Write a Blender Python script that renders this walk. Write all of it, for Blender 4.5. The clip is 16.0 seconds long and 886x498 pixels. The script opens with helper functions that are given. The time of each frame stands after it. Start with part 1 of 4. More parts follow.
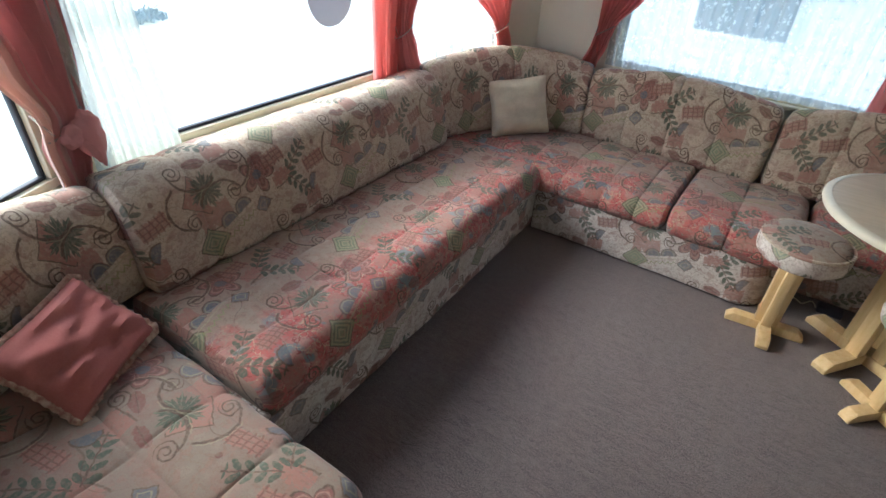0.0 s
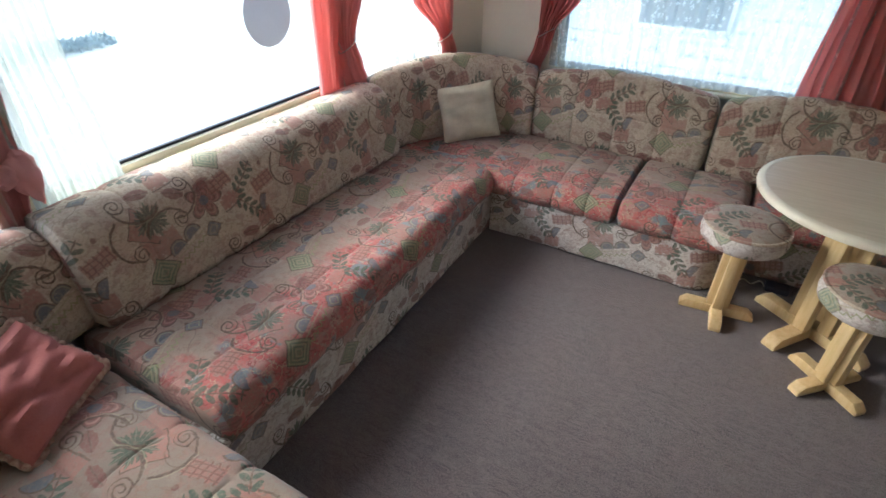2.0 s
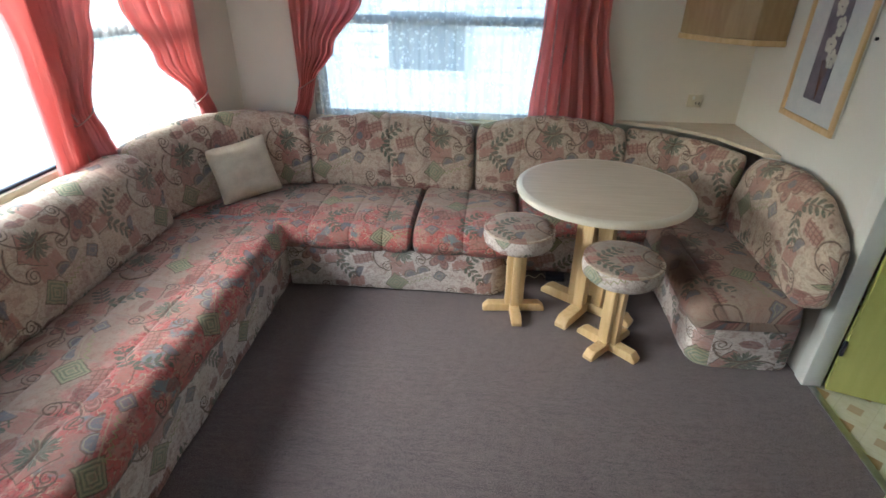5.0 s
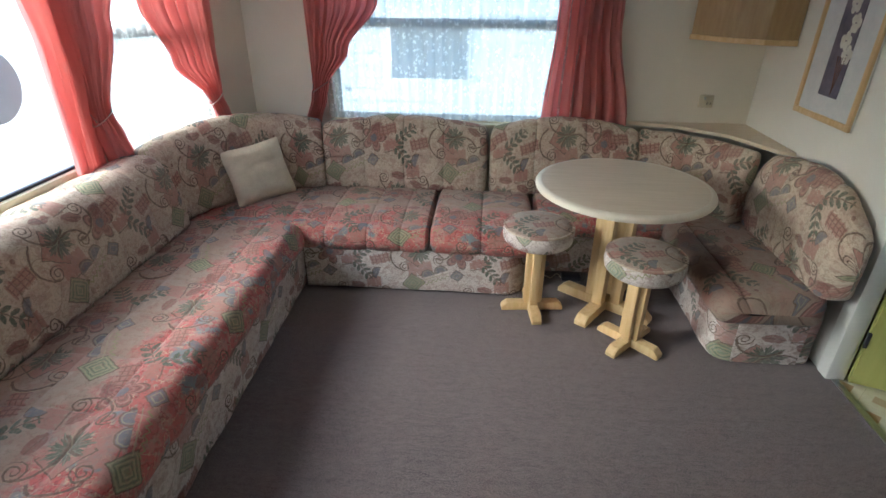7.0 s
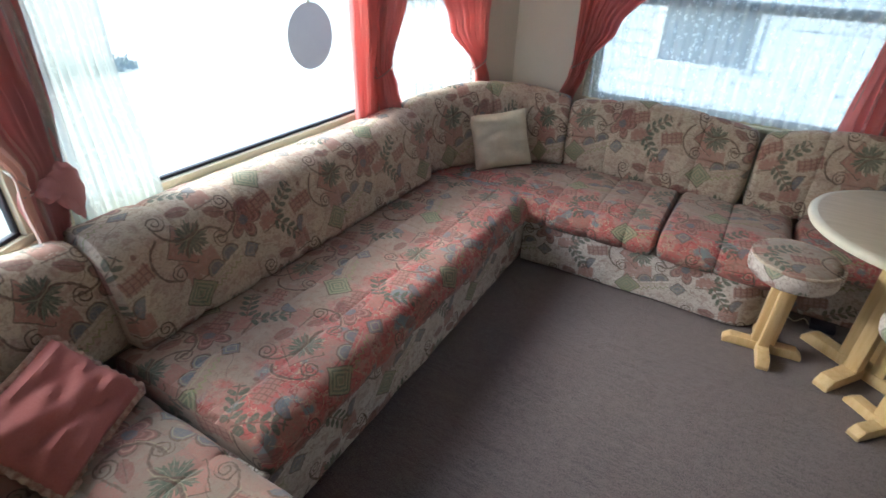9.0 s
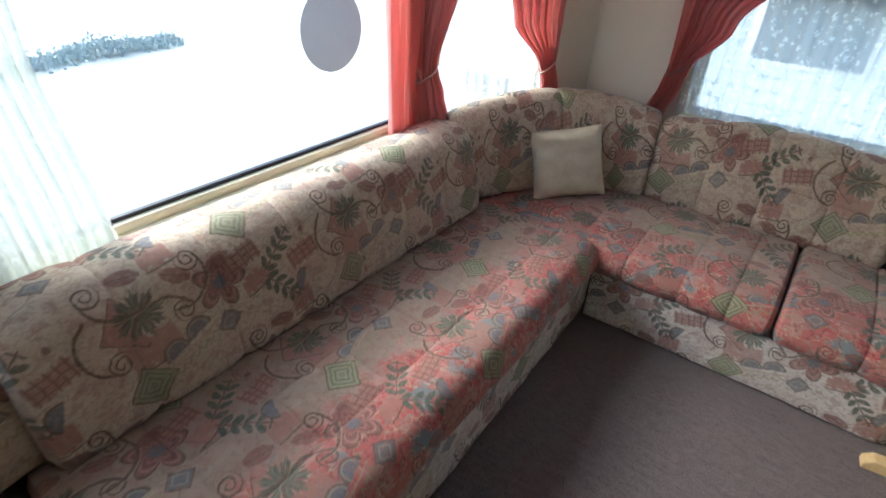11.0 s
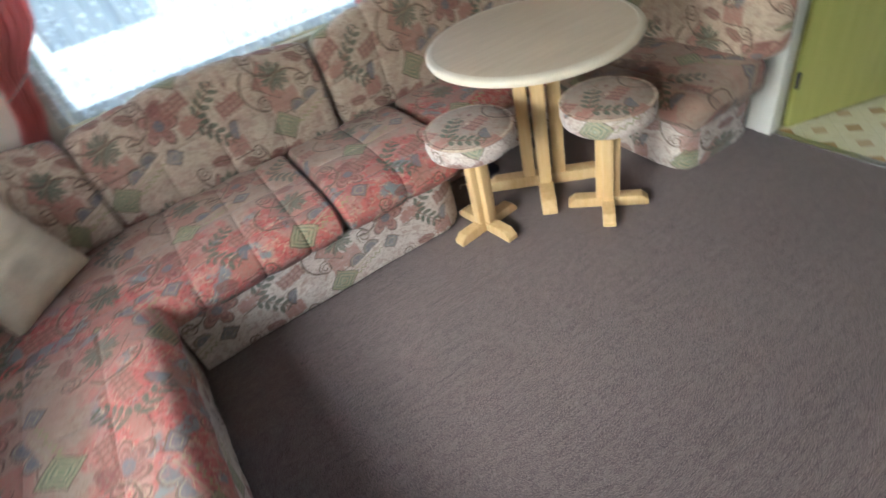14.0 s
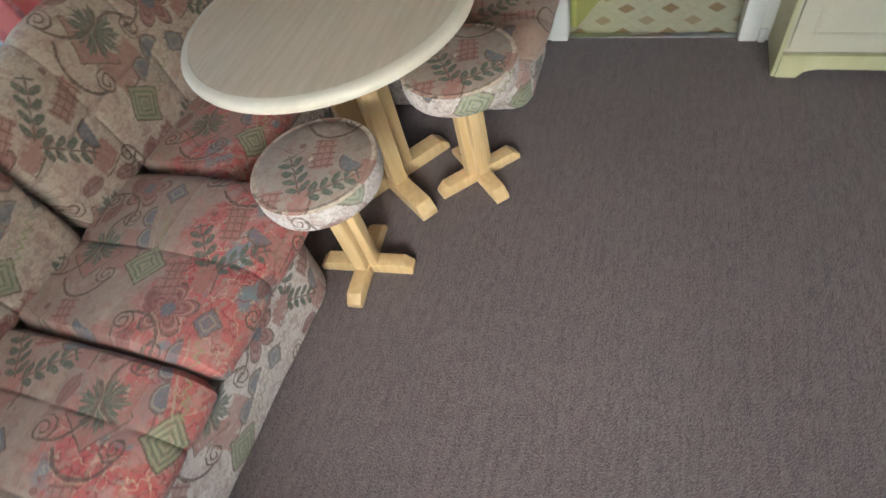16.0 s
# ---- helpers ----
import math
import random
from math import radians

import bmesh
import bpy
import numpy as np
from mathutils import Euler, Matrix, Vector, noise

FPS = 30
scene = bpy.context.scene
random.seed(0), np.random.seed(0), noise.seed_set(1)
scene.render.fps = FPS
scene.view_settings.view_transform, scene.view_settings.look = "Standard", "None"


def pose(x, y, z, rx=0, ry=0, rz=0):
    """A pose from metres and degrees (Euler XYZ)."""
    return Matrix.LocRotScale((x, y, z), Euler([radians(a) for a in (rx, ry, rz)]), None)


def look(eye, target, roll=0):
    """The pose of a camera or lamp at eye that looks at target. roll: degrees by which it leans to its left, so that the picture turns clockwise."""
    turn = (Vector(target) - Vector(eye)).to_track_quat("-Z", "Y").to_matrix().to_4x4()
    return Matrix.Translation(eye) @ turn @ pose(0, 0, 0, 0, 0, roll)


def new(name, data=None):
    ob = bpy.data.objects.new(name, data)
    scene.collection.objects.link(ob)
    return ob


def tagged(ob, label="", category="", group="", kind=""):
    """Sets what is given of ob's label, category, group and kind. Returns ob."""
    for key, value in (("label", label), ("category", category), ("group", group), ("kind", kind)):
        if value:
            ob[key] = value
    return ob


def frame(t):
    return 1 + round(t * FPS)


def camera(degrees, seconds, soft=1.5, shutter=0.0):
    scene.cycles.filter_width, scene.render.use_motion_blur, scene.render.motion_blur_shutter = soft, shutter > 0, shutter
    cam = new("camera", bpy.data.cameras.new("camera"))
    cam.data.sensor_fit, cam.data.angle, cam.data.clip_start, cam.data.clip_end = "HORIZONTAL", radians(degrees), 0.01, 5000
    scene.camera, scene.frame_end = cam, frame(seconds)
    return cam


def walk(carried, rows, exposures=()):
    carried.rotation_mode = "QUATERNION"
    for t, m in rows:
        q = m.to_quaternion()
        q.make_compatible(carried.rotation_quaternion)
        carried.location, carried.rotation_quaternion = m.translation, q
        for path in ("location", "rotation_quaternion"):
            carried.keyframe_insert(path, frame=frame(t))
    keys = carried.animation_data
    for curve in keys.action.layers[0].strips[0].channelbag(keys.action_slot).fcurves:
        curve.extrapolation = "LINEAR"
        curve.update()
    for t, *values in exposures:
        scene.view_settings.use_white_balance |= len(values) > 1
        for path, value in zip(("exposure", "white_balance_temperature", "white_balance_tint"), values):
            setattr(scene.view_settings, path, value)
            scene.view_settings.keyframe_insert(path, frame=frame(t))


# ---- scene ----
cam = camera(80.5, 16.0, shutter=0.5)
PATH = [
    (0, (2.068, -0.063, 1.759), (1.17, 1.322, 0.628), 3.5),
    (0.5, (2.115, -0.059, 1.783), (1.213, 1.317, 0.646), 2.7),
    (1, (2.108, -0.044, 1.773), (1.222, 1.343, 0.636), 2.3),
    (1.5, (2.114, -0.017, 1.775), (1.252, 1.388, 0.643), 1.6),
    (2, (2.161, -0.017, 1.8), (1.332, 1.421, 0.683), 0.7),
    (2.5, (2.179, -0.016, 1.799), (1.422, 1.486, 0.717), 0.3),
    (3, (2.213, -0.007, 1.801), (1.558, 1.566, 0.753), -0.4),
    (3.5, (2.221, 0.015, 1.782), (1.691, 1.653, 0.764), -0.8),
    (4, (2.21, 0.001, 1.787), (1.824, 1.689, 0.786), -0.4),
    (4.5, (2.186, -0.021, 1.782), (1.931, 1.707, 0.806), 0.3),
    (5, (2.168, -0.038, 1.782), (2.005, 1.711, 0.826), 0.6),
    (5.2, (2.175, -0.039, 1.784), (2.032, 1.714, 0.833), 0.5),
    (7.3, (2.001, -0.086, 1.677), (1.86, 1.691, 0.769), 0.5),
    (7.5, (1.99, -0.077, 1.66), (1.711, 1.681, 0.746), 0.7),
    (8, (2.007, -0.053, 1.728), (1.423, 1.594, 0.754), 0.5),
    (8.5, (2.047, -0.064, 1.709), (1.255, 1.49, 0.729), 0.8),
    (9, (1.982, -0.063, 1.743), (1.114, 1.423, 0.724), 2.0),
    (9.2, (2.004, -0.061, 1.75), (1.101, 1.403, 0.73), 2.2),
    (11.3, (1.542, 0.649, 1.693), (0.552, 2.007, 0.609), 2.6),
    (11.5, (1.512, 0.726, 1.7), (0.517, 2.079, 0.614), 2.5),
    (12, (1.328, 0.866, 1.652), (0.349, 2.241, 0.577), 2.1),
    (12.5, (1.215, 0.85, 1.648), (0.55, 2.395, 0.567), -2.8),
    (13, (1.295, 0.722, 1.605), (1.269, 2.385, 0.494), -5.7),
    (13.5, (1.389, 0.689, 1.59), (1.75, 2.265, 0.413), -7.8),
    (14, (1.348, 0.823, 1.571), (1.957, 2.236, 0.293), -15.5),
    (14.5, (1.215, 1.183, 1.568), (2.118, 2.286, 0.165), -17.5),
    (15, (1.332, 1.288, 1.53), (2.283, 2.238, 0.049), -18.1),
    (15.5, (1.448, 1.485, 1.533), (2.444, 2.277, -0.01), -17.0),
    (16, (1.468, 1.676, 1.513), (2.509, 2.315, -0.071), -18.2),
]
walk(cam, [(t, look(eye, target, roll)) for t, eye, target, roll in PATH],
     [(0, 2.15, 5450, 2), (5.0, 2.28, 5400, 2), (9.0, 2.05, 5450, 2), (11.5, 1.97, 5450, 2), (12.5, 1.88, 5450, 2), (13.0, 2.18, 5450, 2), (13.5, 2.58, 5500, 2), (14.5, 2.42, 5500, 2), (16.0, 2.33, 5500, 2)])

# ---- world and light ----
world = bpy.data.worlds.new("sky")
scene.world = world
world.use_nodes = True
wn = world.node_tree.nodes
sky = wn.new("ShaderNodeTexSky")
sky.sky_type = "NISHITA"
sky.sun_disc = False
sky.sun_elevation, sky.sun_rotation = radians(34), radians(257)
sky.air_density, sky.dust_density = 1.0, 4.0
wn["Background"].inputs[1].default_value = 0.15
world.node_tree.links.new(sky.outputs[0], wn["Background"].inputs[0])
sun = new("sun", bpy.data.lights.new("sun", "SUN"))
sun.data.energy, sun.data.angle, sun.data.color = 1.0, radians(50), (1.0, 0.98, 0.95)
sun.matrix_world = look((-9.0, -2.0, 6.1), (0, 0, 0))


# ---- materials ----
def material(name, rough=0.6, metal=0.0):
    m = bpy.data.materials.new(name)
    m.use_nodes = True
    b = m.node_tree.nodes["Principled BSDF"]
    b.inputs["Roughness"].default_value, b.inputs["Metallic"].default_value = rough, metal
    return m, m.node_tree.nodes, m.node_tree.links, b


def grained(name, a, b, scale, rough=0.6, stretch=(1, 1, 1), bump=0.1, fine=60, metal=0.0, dist=0.002):
    """Two colours mixed by a stretched noise, with fine speckle and relief."""
    m, n, l, bs = material(name, rough, metal)
    co = n.new("ShaderNodeTexCoord")
    mp = n.new("ShaderNodeMapping")
    mp.inputs["Scale"].default_value = stretch
    l.new(co.outputs["Object"], mp.inputs[0])
    t1, t2 = n.new("ShaderNodeTexNoise"), n.new("ShaderNodeTexNoise")
    t1.inputs["Scale"].default_value, t1.inputs["Detail"].default_value = scale, 5
    t2.inputs["Scale"].default_value, t2.inputs["Detail"].default_value = fine, 3
    for t in (t1, t2):
        l.new(mp.outputs[0], t.inputs[0])
    ad = n.new("ShaderNodeMath")
    ad.operation = "MULTIPLY_ADD"
    ad.inputs[1].default_value = 0.45
    l.new(t2.outputs[0], ad.inputs[0])
    l.new(t1.outputs[0], ad.inputs[2])
    rp = n.new("ShaderNodeValToRGB")
    rp.color_ramp.elements[0].position, rp.color_ramp.elements[1].position = 0.5, 0.95
    rp.color_ramp.elements[0].color, rp.color_ramp.elements[1].color = (*a, 1), (*b, 1)
    l.new(ad.outputs[0], rp.inputs[0])
    l.new(rp.outputs[0], bs.inputs["Base Color"])
    bp = n.new("ShaderNodeBump")
    bp.inputs["Strength"].default_value, bp.inputs["Distance"].default_value = bump, dist
    l.new(ad.outputs[0], bp.inputs["Height"])
    l.new(bp.outputs[0], bs.inputs["Normal"])
    return m


M = {}
M["wall"] = grained("cream_wallboard", (0.76, 0.71, 0.61), (0.81, 0.76, 0.66), 3, 0.55, bump=0.05, fine=140)
M["white_wall"] = grained("white_wallboard", (0.76, 0.74, 0.69), (0.81, 0.79, 0.74), 3, 0.5, bump=0.05, fine=140)
M["ceiling"] = grained("ceiling_board", (0.80, 0.78, 0.73), (0.85, 0.83, 0.79), 3, 0.6, bump=0.08, fine=90)
M["frame"] = grained("cream_window_trim", (0.74, 0.68, 0.50), (0.80, 0.75, 0.58), 4, 0.4, bump=0.03)
M["trim"] = grained("white_gloss_trim", (0.74, 0.73, 0.69), (0.80, 0.79, 0.75), 4, 0.3, bump=0.03)
M["rubber"] = grained("black_rubber", (0.012, 0.013, 0.02), (0.03, 0.03, 0.045), 12, 0.45, bump=0.05)
M["pine"] = grained("varnished_pine", (0.64, 0.44, 0.20), (0.75, 0.56, 0.31), 5, 0.4, (9, 9, 0.8), 0.06, 40)
M["table"] = grained("limed_oak_laminate", (0.66, 0.55, 0.41), (0.77, 0.66, 0.52), 4, 0.35, (1, 14, 14), 0.03, 30)
M["green"] = grained("olive_door_panel", (0.36, 0.36, 0.10), (0.42, 0.42, 0.13), 3, 0.45, (8, 8, 1), 0.03)
M["oak"] = grained("oak_veneer", (0.36, 0.24, 0.11), (0.46, 0.33, 0.17), 4, 0.4, (8, 8, 1), 0.05)
M["cabinet"] = grained("cream_cabinet", (0.58, 0.54, 0.42), (0.64, 0.60, 0.48), 4, 0.4, bump=0.03)
M["green_cream"] = grained("olive_cream_paint", (0.56, 0.53, 0.30), (0.62, 0.59, 0.36), 3, 0.45, (1, 8, 1), 0.03)
M["frill"] = grained("faded_frill_cotton", (0.34, 0.17, 0.13), (0.56, 0.40, 0.30), 60, 0.9, bump=0.2)
M["lining"] = grained("pale_pink_lining", (0.66, 0.50, 0.45), (0.74, 0.60, 0.54), 5, 0.85, (1, 1, 0.3), 0.2, 90)
M["curtain_near"] = grained("dusty_pink_curtain", (0.62, 0.32, 0.325), (0.73, 0.43, 0.43), 5, 0.85, (1, 1, 0.3), 0.2, 90)
M["plastic"] = grained("ivory_plastic", (0.62, 0.55, 0.41), (0.66, 0.59, 0.45), 6, 0.35, bump=0.02)
M["disc"] = grained("grey_plastic", (0.50, 0.51, 0.53), (0.54, 0.55, 0.57), 6, 0.5, bump=0.02)
M["steel"] = grained("worn_steel", (0.45, 0.45, 0.45), (0.6, 0.6, 0.6), 12, 0.35, metal=1.0)
M["brass"] = grained("dull_brass", (0.45, 0.30, 0.10), (0.55, 0.38, 0.15), 12, 0.35, metal=1.0)
M["curtain"] = grained("coral_curtain", (0.66, 0.285, 0.275), (0.77, 0.385, 0.37), 5, 0.85, (1, 1, 0.3), 0.2, 90)
M["pink"] = grained("terracotta_pink_cotton", (0.40, 0.125, 0.11), (0.48, 0.175, 0.155), 6, 0.9, bump=0.2, fine=160)
M["ivory"] = grained("ivory_fleece", (0.58, 0.50, 0.37), (0.70, 0.62, 0.47), 14, 0.95, bump=0.4, fine=90)
M["outdoor"] = grained("pale_concrete", (0.44, 0.44, 0.40), (0.54, 0.54, 0.49), 1.2, 0.9, bump=0.2)
M["siding"] = grained("white_siding", (0.66, 0.70, 0.74), (0.74, 0.78, 0.80), 2, 0.5)
# leaf colour far paler than foliage: outdoor haze and glare mixed into it
M["hedge"] = grained("hedge_leaf_hazed", (0.34, 0.39, 0.38), (0.50, 0.55, 0.54), 20, 0.8)
M["kerb"] = grained("weathered_kerb", (0.50, 0.49, 0.45), (0.60, 0.59, 0.55), 6, 0.9)
M["darkglass"] = grained("dark_window", (0.03, 0.05, 0.08), (0.05, 0.08, 0.12), 2, 0.15)


def lace_material(name, dense, open_, glow, rgb=(0.80, 0.83, 0.80)):
    m, n, l, b = material(name, 0.9)
    b.inputs["Base Color"].default_value = (*rgb, 1)
    tr, tl, mx, m2 = (n.new("ShaderNodeBsdfTransparent"), n.new("ShaderNodeBsdfTranslucent"), n.new("ShaderNodeMixShader"), n.new("ShaderNodeMixShader"))
    tl.inputs[0].default_value = (0.90, 0.93, 0.91, 1)
    uv = n.new("ShaderNodeTexCoord")
    vo, no = n.new("ShaderNodeTexVoronoi"), n.new("ShaderNodeTexNoise")
    vo.inputs["Scale"].default_value, no.inputs["Scale"].default_value = 26, 70
    l.new(uv.outputs["UV"], vo.inputs[0])
    l.new(uv.outputs["UV"], no.inputs[0])
    mu = n.new("ShaderNodeMath")
    mu.operation = "MULTIPLY_ADD"
    mu.inputs[1].default_value, mu.inputs[2].default_value = 0.8, 0.05
    l.new(vo.outputs["Distance"], mu.inputs[0])
    ad = n.new("ShaderNodeMath")
    ad.operation = "ADD"
    l.new(mu.outputs[0], ad.inputs[0])
    l.new(no.outputs[0], ad.inputs[1])
    rp = n.new("ShaderNodeValToRGB")
    rp.color_ramp.elements[0].position, rp.color_ramp.elements[1].position = 0.62, 0.86
    rp.color_ramp.elements[0].color, rp.color_ramp.elements[1].color = (dense, dense, dense, 1), (open_, open_, open_, 1)
    l.new(ad.outputs[0], rp.inputs[0])
    l.new(b.outputs[0], m2.inputs[1])
    l.new(tl.outputs[0], m2.inputs[2])
    m2.inputs[0].default_value = glow
    l.new(rp.outputs[0], mx.inputs[0])
    l.new(tr.outputs[0], mx.inputs[1])
    l.new(m2.outputs[0], mx.inputs[2])
    l.new(mx.outputs[0], n["Material Output"].inputs[0])
    return m


def cloth_translucent(m, rgb, k):
    """Lets light through a thin cloth."""
    n, l = m.node_tree.nodes, m.node_tree.links
    tl, mx = n.new("ShaderNodeBsdfTranslucent"), n.new("ShaderNodeMixShader")
    tl.inputs[0].default_value = (*rgb, 1)
    mx.inputs[0].default_value = k
    l.new(n["Principled BSDF"].outputs[0], mx.inputs[1])
    l.new(tl.outputs[0], mx.inputs[2])
    l.new(mx.outputs[0], n["Material Output"].inputs[0])


cloth_translucent(M["disc"], (0.60, 0.60, 0.66), 0.35)
cloth_translucent(M["curtain"], (0.93, 0.52, 0.49), 0.54)
cloth_translucent(M["curtain_near"], (0.90, 0.56, 0.55), 0.45)
cloth_translucent(M["lining"], (0.80, 0.55, 0.48), 0.3)
M["lace"] = lace_material("white_lace_net", 0.90, 0.55, 0.65)
M["lace_gathered"] = lace_material("gathered_lace_net", 0.995, 0.80, 0.22, (0.66, 0.73, 0.69))


def glass_material():
    m, n, l, b = material("window_glass", 0.02)
    gl, tr, mx = n.new("ShaderNodeBsdfGlossy"), n.new("ShaderNodeBsdfTransparent"), n.new("ShaderNodeMixShader")
    gl.inputs["Roughness"].default_value = 0.02
    tr.inputs[0].default_value = (0.95, 0.97, 0.96, 1)
    mx.inputs[0].default_value = 0.035
    l.new(tr.outputs[0], mx.inputs[1])
    l.new(gl.outputs[0], mx.inputs[2])
    l.new(mx.outputs[0], n["Material Output"].inputs[0])
    return m


M["glass"] = glass_material()


class Sock:
    """A number in a node tree, with arithmetic."""

    def __init__(self, tree, s):
        self.tree, self.s = tree, s

    def op(self, kind, *others, clamp=False):
        nd = self.tree.nodes.new("ShaderNodeMath")
        nd.operation, nd.use_clamp = kind, clamp
        for i, o in enumerate((self, *others)):
            if isinstance(o, Sock):
                self.tree.links.new(o.s, nd.inputs[i])
            else:
                nd.inputs[i].default_value = o
        return Sock(self.tree, nd.outputs[0])

    def __add__(self, o):
        return self.op("ADD", o)

    def __sub__(self, o):
        return self.op("SUBTRACT", o)

    def __mul__(self, o):
        return self.op("MULTIPLY", o)

    def __truediv__(self, o):
        return self.op("DIVIDE", o)

    def under(self, o, soft=0.003):
        """1 where this is below o, 0 above, with a soft edge."""
        return ((self - o) * (-1.0 / soft)).op("ADD", 0.5, clamp=True)

    def abs(self):
        return self.op("ABSOLUTE")

    def wrap(self, p):
        return self.op("WRAP", p / 2, -p / 2)


class Print:
    """Layers of colour printed one over another."""

    def __init__(self, tree):
        self.tree, self.colour, self.ink, self.tone = tree, None, 1.0, None

    def lay(self, mask, rgb, strength=1.0, tag=""):
        nd = self.tree.nodes.new("ShaderNodeMix")
        if tag:
            nd.name = tag
        nd.data_type = "RGBA"
        if strength * self.ink != 1.0:
            mask = mask * (strength * self.ink)
        if self.tone:
            mask = mask * self.tone
        self.tree.links.new(mask.s, nd.inputs[0])
        self.tree.links.new(self.colour, nd.inputs[6])
        if isinstance(rgb, tuple):
            nd.inputs[7].default_value = (*rgb, 1)
        else:
            self.tree.links.new(rgb, nd.inputs[7])
        self.colour = nd.outputs[2]


def floral(name, ground=(0.57, 0.47, 0.36), blush=(0.46, 0.27, 0.22), red=(0.50, 0.10, 0.095)):
    """Printed upholstery: a half-drop repeat of nested diamonds, leaves, flowers, sprigs, scrolls and half moons on a mottled
    ground. Named values let variants() bare a red pile where sitting has worn the cloth, or spill a stain on it."""
    m, n, l, b = material(name, 0.92)
    tree = m.node_tree
    co = n.new("ShaderNodeTexCoord")

    def tex(scale, detail=3.0, off=0.0, out=0):
        t, mp = n.new("ShaderNodeTexNoise"), n.new("ShaderNodeMapping")
        mp.inputs["Location"].default_value = (off, off * 0.7, 0)
        l.new(co.outputs["UV"], mp.inputs[0])
        l.new(mp.outputs[0], t.inputs[0])
        t.inputs["Scale"].default_value, t.inputs["Detail"].default_value = scale, detail
        return Sock(tree, t.outputs[out])

    sp = n.new("ShaderNodeSeparateXYZ")
    l.new(co.outputs["UV"], sp.inputs[0])
    wob, wob2 = tex(22, 2, 3.0), tex(22, 2, 9.0)
    u = Sock(tree, sp.outputs[0]) + (wob - 0.5) * 0.014 + (tex(75, 2, 14.0) - 0.5) * 0.007
    v = Sock(tree, sp.outputs[1]) + (wob2 - 0.5) * 0.014 + (tex(75, 2, 18.0) - 0.5) * 0.007
    blot, blot2, spec = tex(7, 4, 1.0), tex(13, 5, 5.0), tex(240, 2, 2.0)

    def cell(u0, v0, turn=0.0):
        """Coordinates about a motif that repeats every 0.78 m, each row set over by half."""
        dv = v - v0
        r = (dv / 0.36).op("ROUND")
        x, y = ((u - u0) - r * 0.39).wrap(0.78), dv - r * 0.36
        if turn:
            c, s = math.cos(radians(turn)), math.sin(radians(turn))
            x, y = x * c + y * s, y * c - x * s
        return x, y

    def polar(x, y):
        return (x * x + y * y).op("SQRT"), y.op("ARCTAN2", x)

    p = Print(tree)
    g = n.new("ShaderNodeRGB")
    g.outputs[0].default_value = (*ground, 1)
    p.colour = g.outputs[0]
    g.name = "ground"
    p.lay(blot.under(0.47, 0.16), blush, 0.36, "blush")
    p.lay(blot2.under(0.42, 0.12), tuple(min(1, c * 1.18) for c in ground), 0.7, "ground_light")
    p.lay(tex(26, 5, 44.0).under(0.43, 0.05), (0.33, 0.17, 0.135), 0.42)
    p.lay((tex(16, 4, 47.0) - 0.5).abs().under(0.010, 0.010), (0.26, 0.17, 0.12), 0.45)
    def dial(tag, start):
        nd = n.new("ShaderNodeValue")
        nd.name, nd.outputs[0].default_value = tag, start
        return Sock(tree, nd.outputs[0])

    edge = (blot2 - 0.5) * 0.28 + (blot - 0.5) * 0.22
    raw = Sock(tree, sp.outputs[1])
    band = (raw + edge).under(dial("wear_to", 0.0), 0.10) * (raw + edge).under(dial("wear_from", 0.0), 0.08).op("SUBTRACT", 1.0).abs() * dial("wear_on", 0.0)
    p.lay(band * tex(34, 6, 12.0).under(0.60, 0.10), red, 0.92, "red")
    p.lay(band * tex(17, 5, 82.0).under(0.42, 0.05), (0.50, 0.27, 0.22), 0.65)
    p.lay(band * tex(55, 3, 15.0).under(0.40, 0.08), (0.26, 0.05, 0.05), 0.5)
    p.lay(band * tex(9, 4, 21.0).under(0.44, 0.08), (0.46, 0.27, 0.23), 0.7)
    p.lay(band * tex(8, 4, 31.0).under(0.42, 0.06), (0.13, 0.25, 0.27), 0.8)
    p.lay(band * (tex(14, 4, 91.0) - 0.5).abs().under(0.012, 0.012), (0.27, 0.035, 0.04), 0.8)
    p.lay(band * (tex(11, 3, 96.0) - 0.52).abs().under(0.007, 0.008), (0.58, 0.45, 0.30), 0.7)
    p.ink, p.tone = 1.0, (tex(70, 3, 60.0) * 1.7 + 0.12).op("MINIMUM", 1.0)
    PINK, DARK, GREEN, SLATE, LINE, PALE = (0.38, 0.175, 0.14), (0.18, 0.07, 0.06), (0.085, 0.10, 0.065), (0.12, 0.14, 0.19), (0.12, 0.075, 0.055), (0.42, 0.37, 0.23)
    GREEN, SLATE = (0.085, 0.110, 0.080), (0.13, 0.145, 0.175)
    ragged = tex(60, 3, 7.0)
    # patches with a torn upper edge
    for u0, v0, w, h, turn in ((0.04, 0.105, 0.075, 0.045, 8), (-0.245, 0.0, 0.045, 0.04, 5), (0.40, 0.15, 0.06, 0.028, 12)):
        x, y = cell(u0, v0, turn)
        p.lay(x.abs().under(w) * (y + (ragged - 0.5) * 0.09 * 1.0).abs().under(h), PINK, 0.85)
        p.lay(x.abs().under(w + 0.003) * (y + h + 0.004).abs().under(0.003), LINE, 0.8)
    # the tilted square behind the big leaf
    x, y = cell(0.01, 0.205, 12)
    a = x.abs() + y.abs()
    p.lay(a.under(0.088) * (x - 0.01).under(0.0), PINK, 0.9)
    p.lay((a - 0.09).abs().under(0.003) * (x - 0.01).under(0.0), LINE, 0.9)
    # nested diamond
    x, y = cell(0.0, 0.0, 10)
    a = x.abs() + y.abs()
    p.lay(a.under(0.070), (0.19, 0.24, 0.13), 0.9)
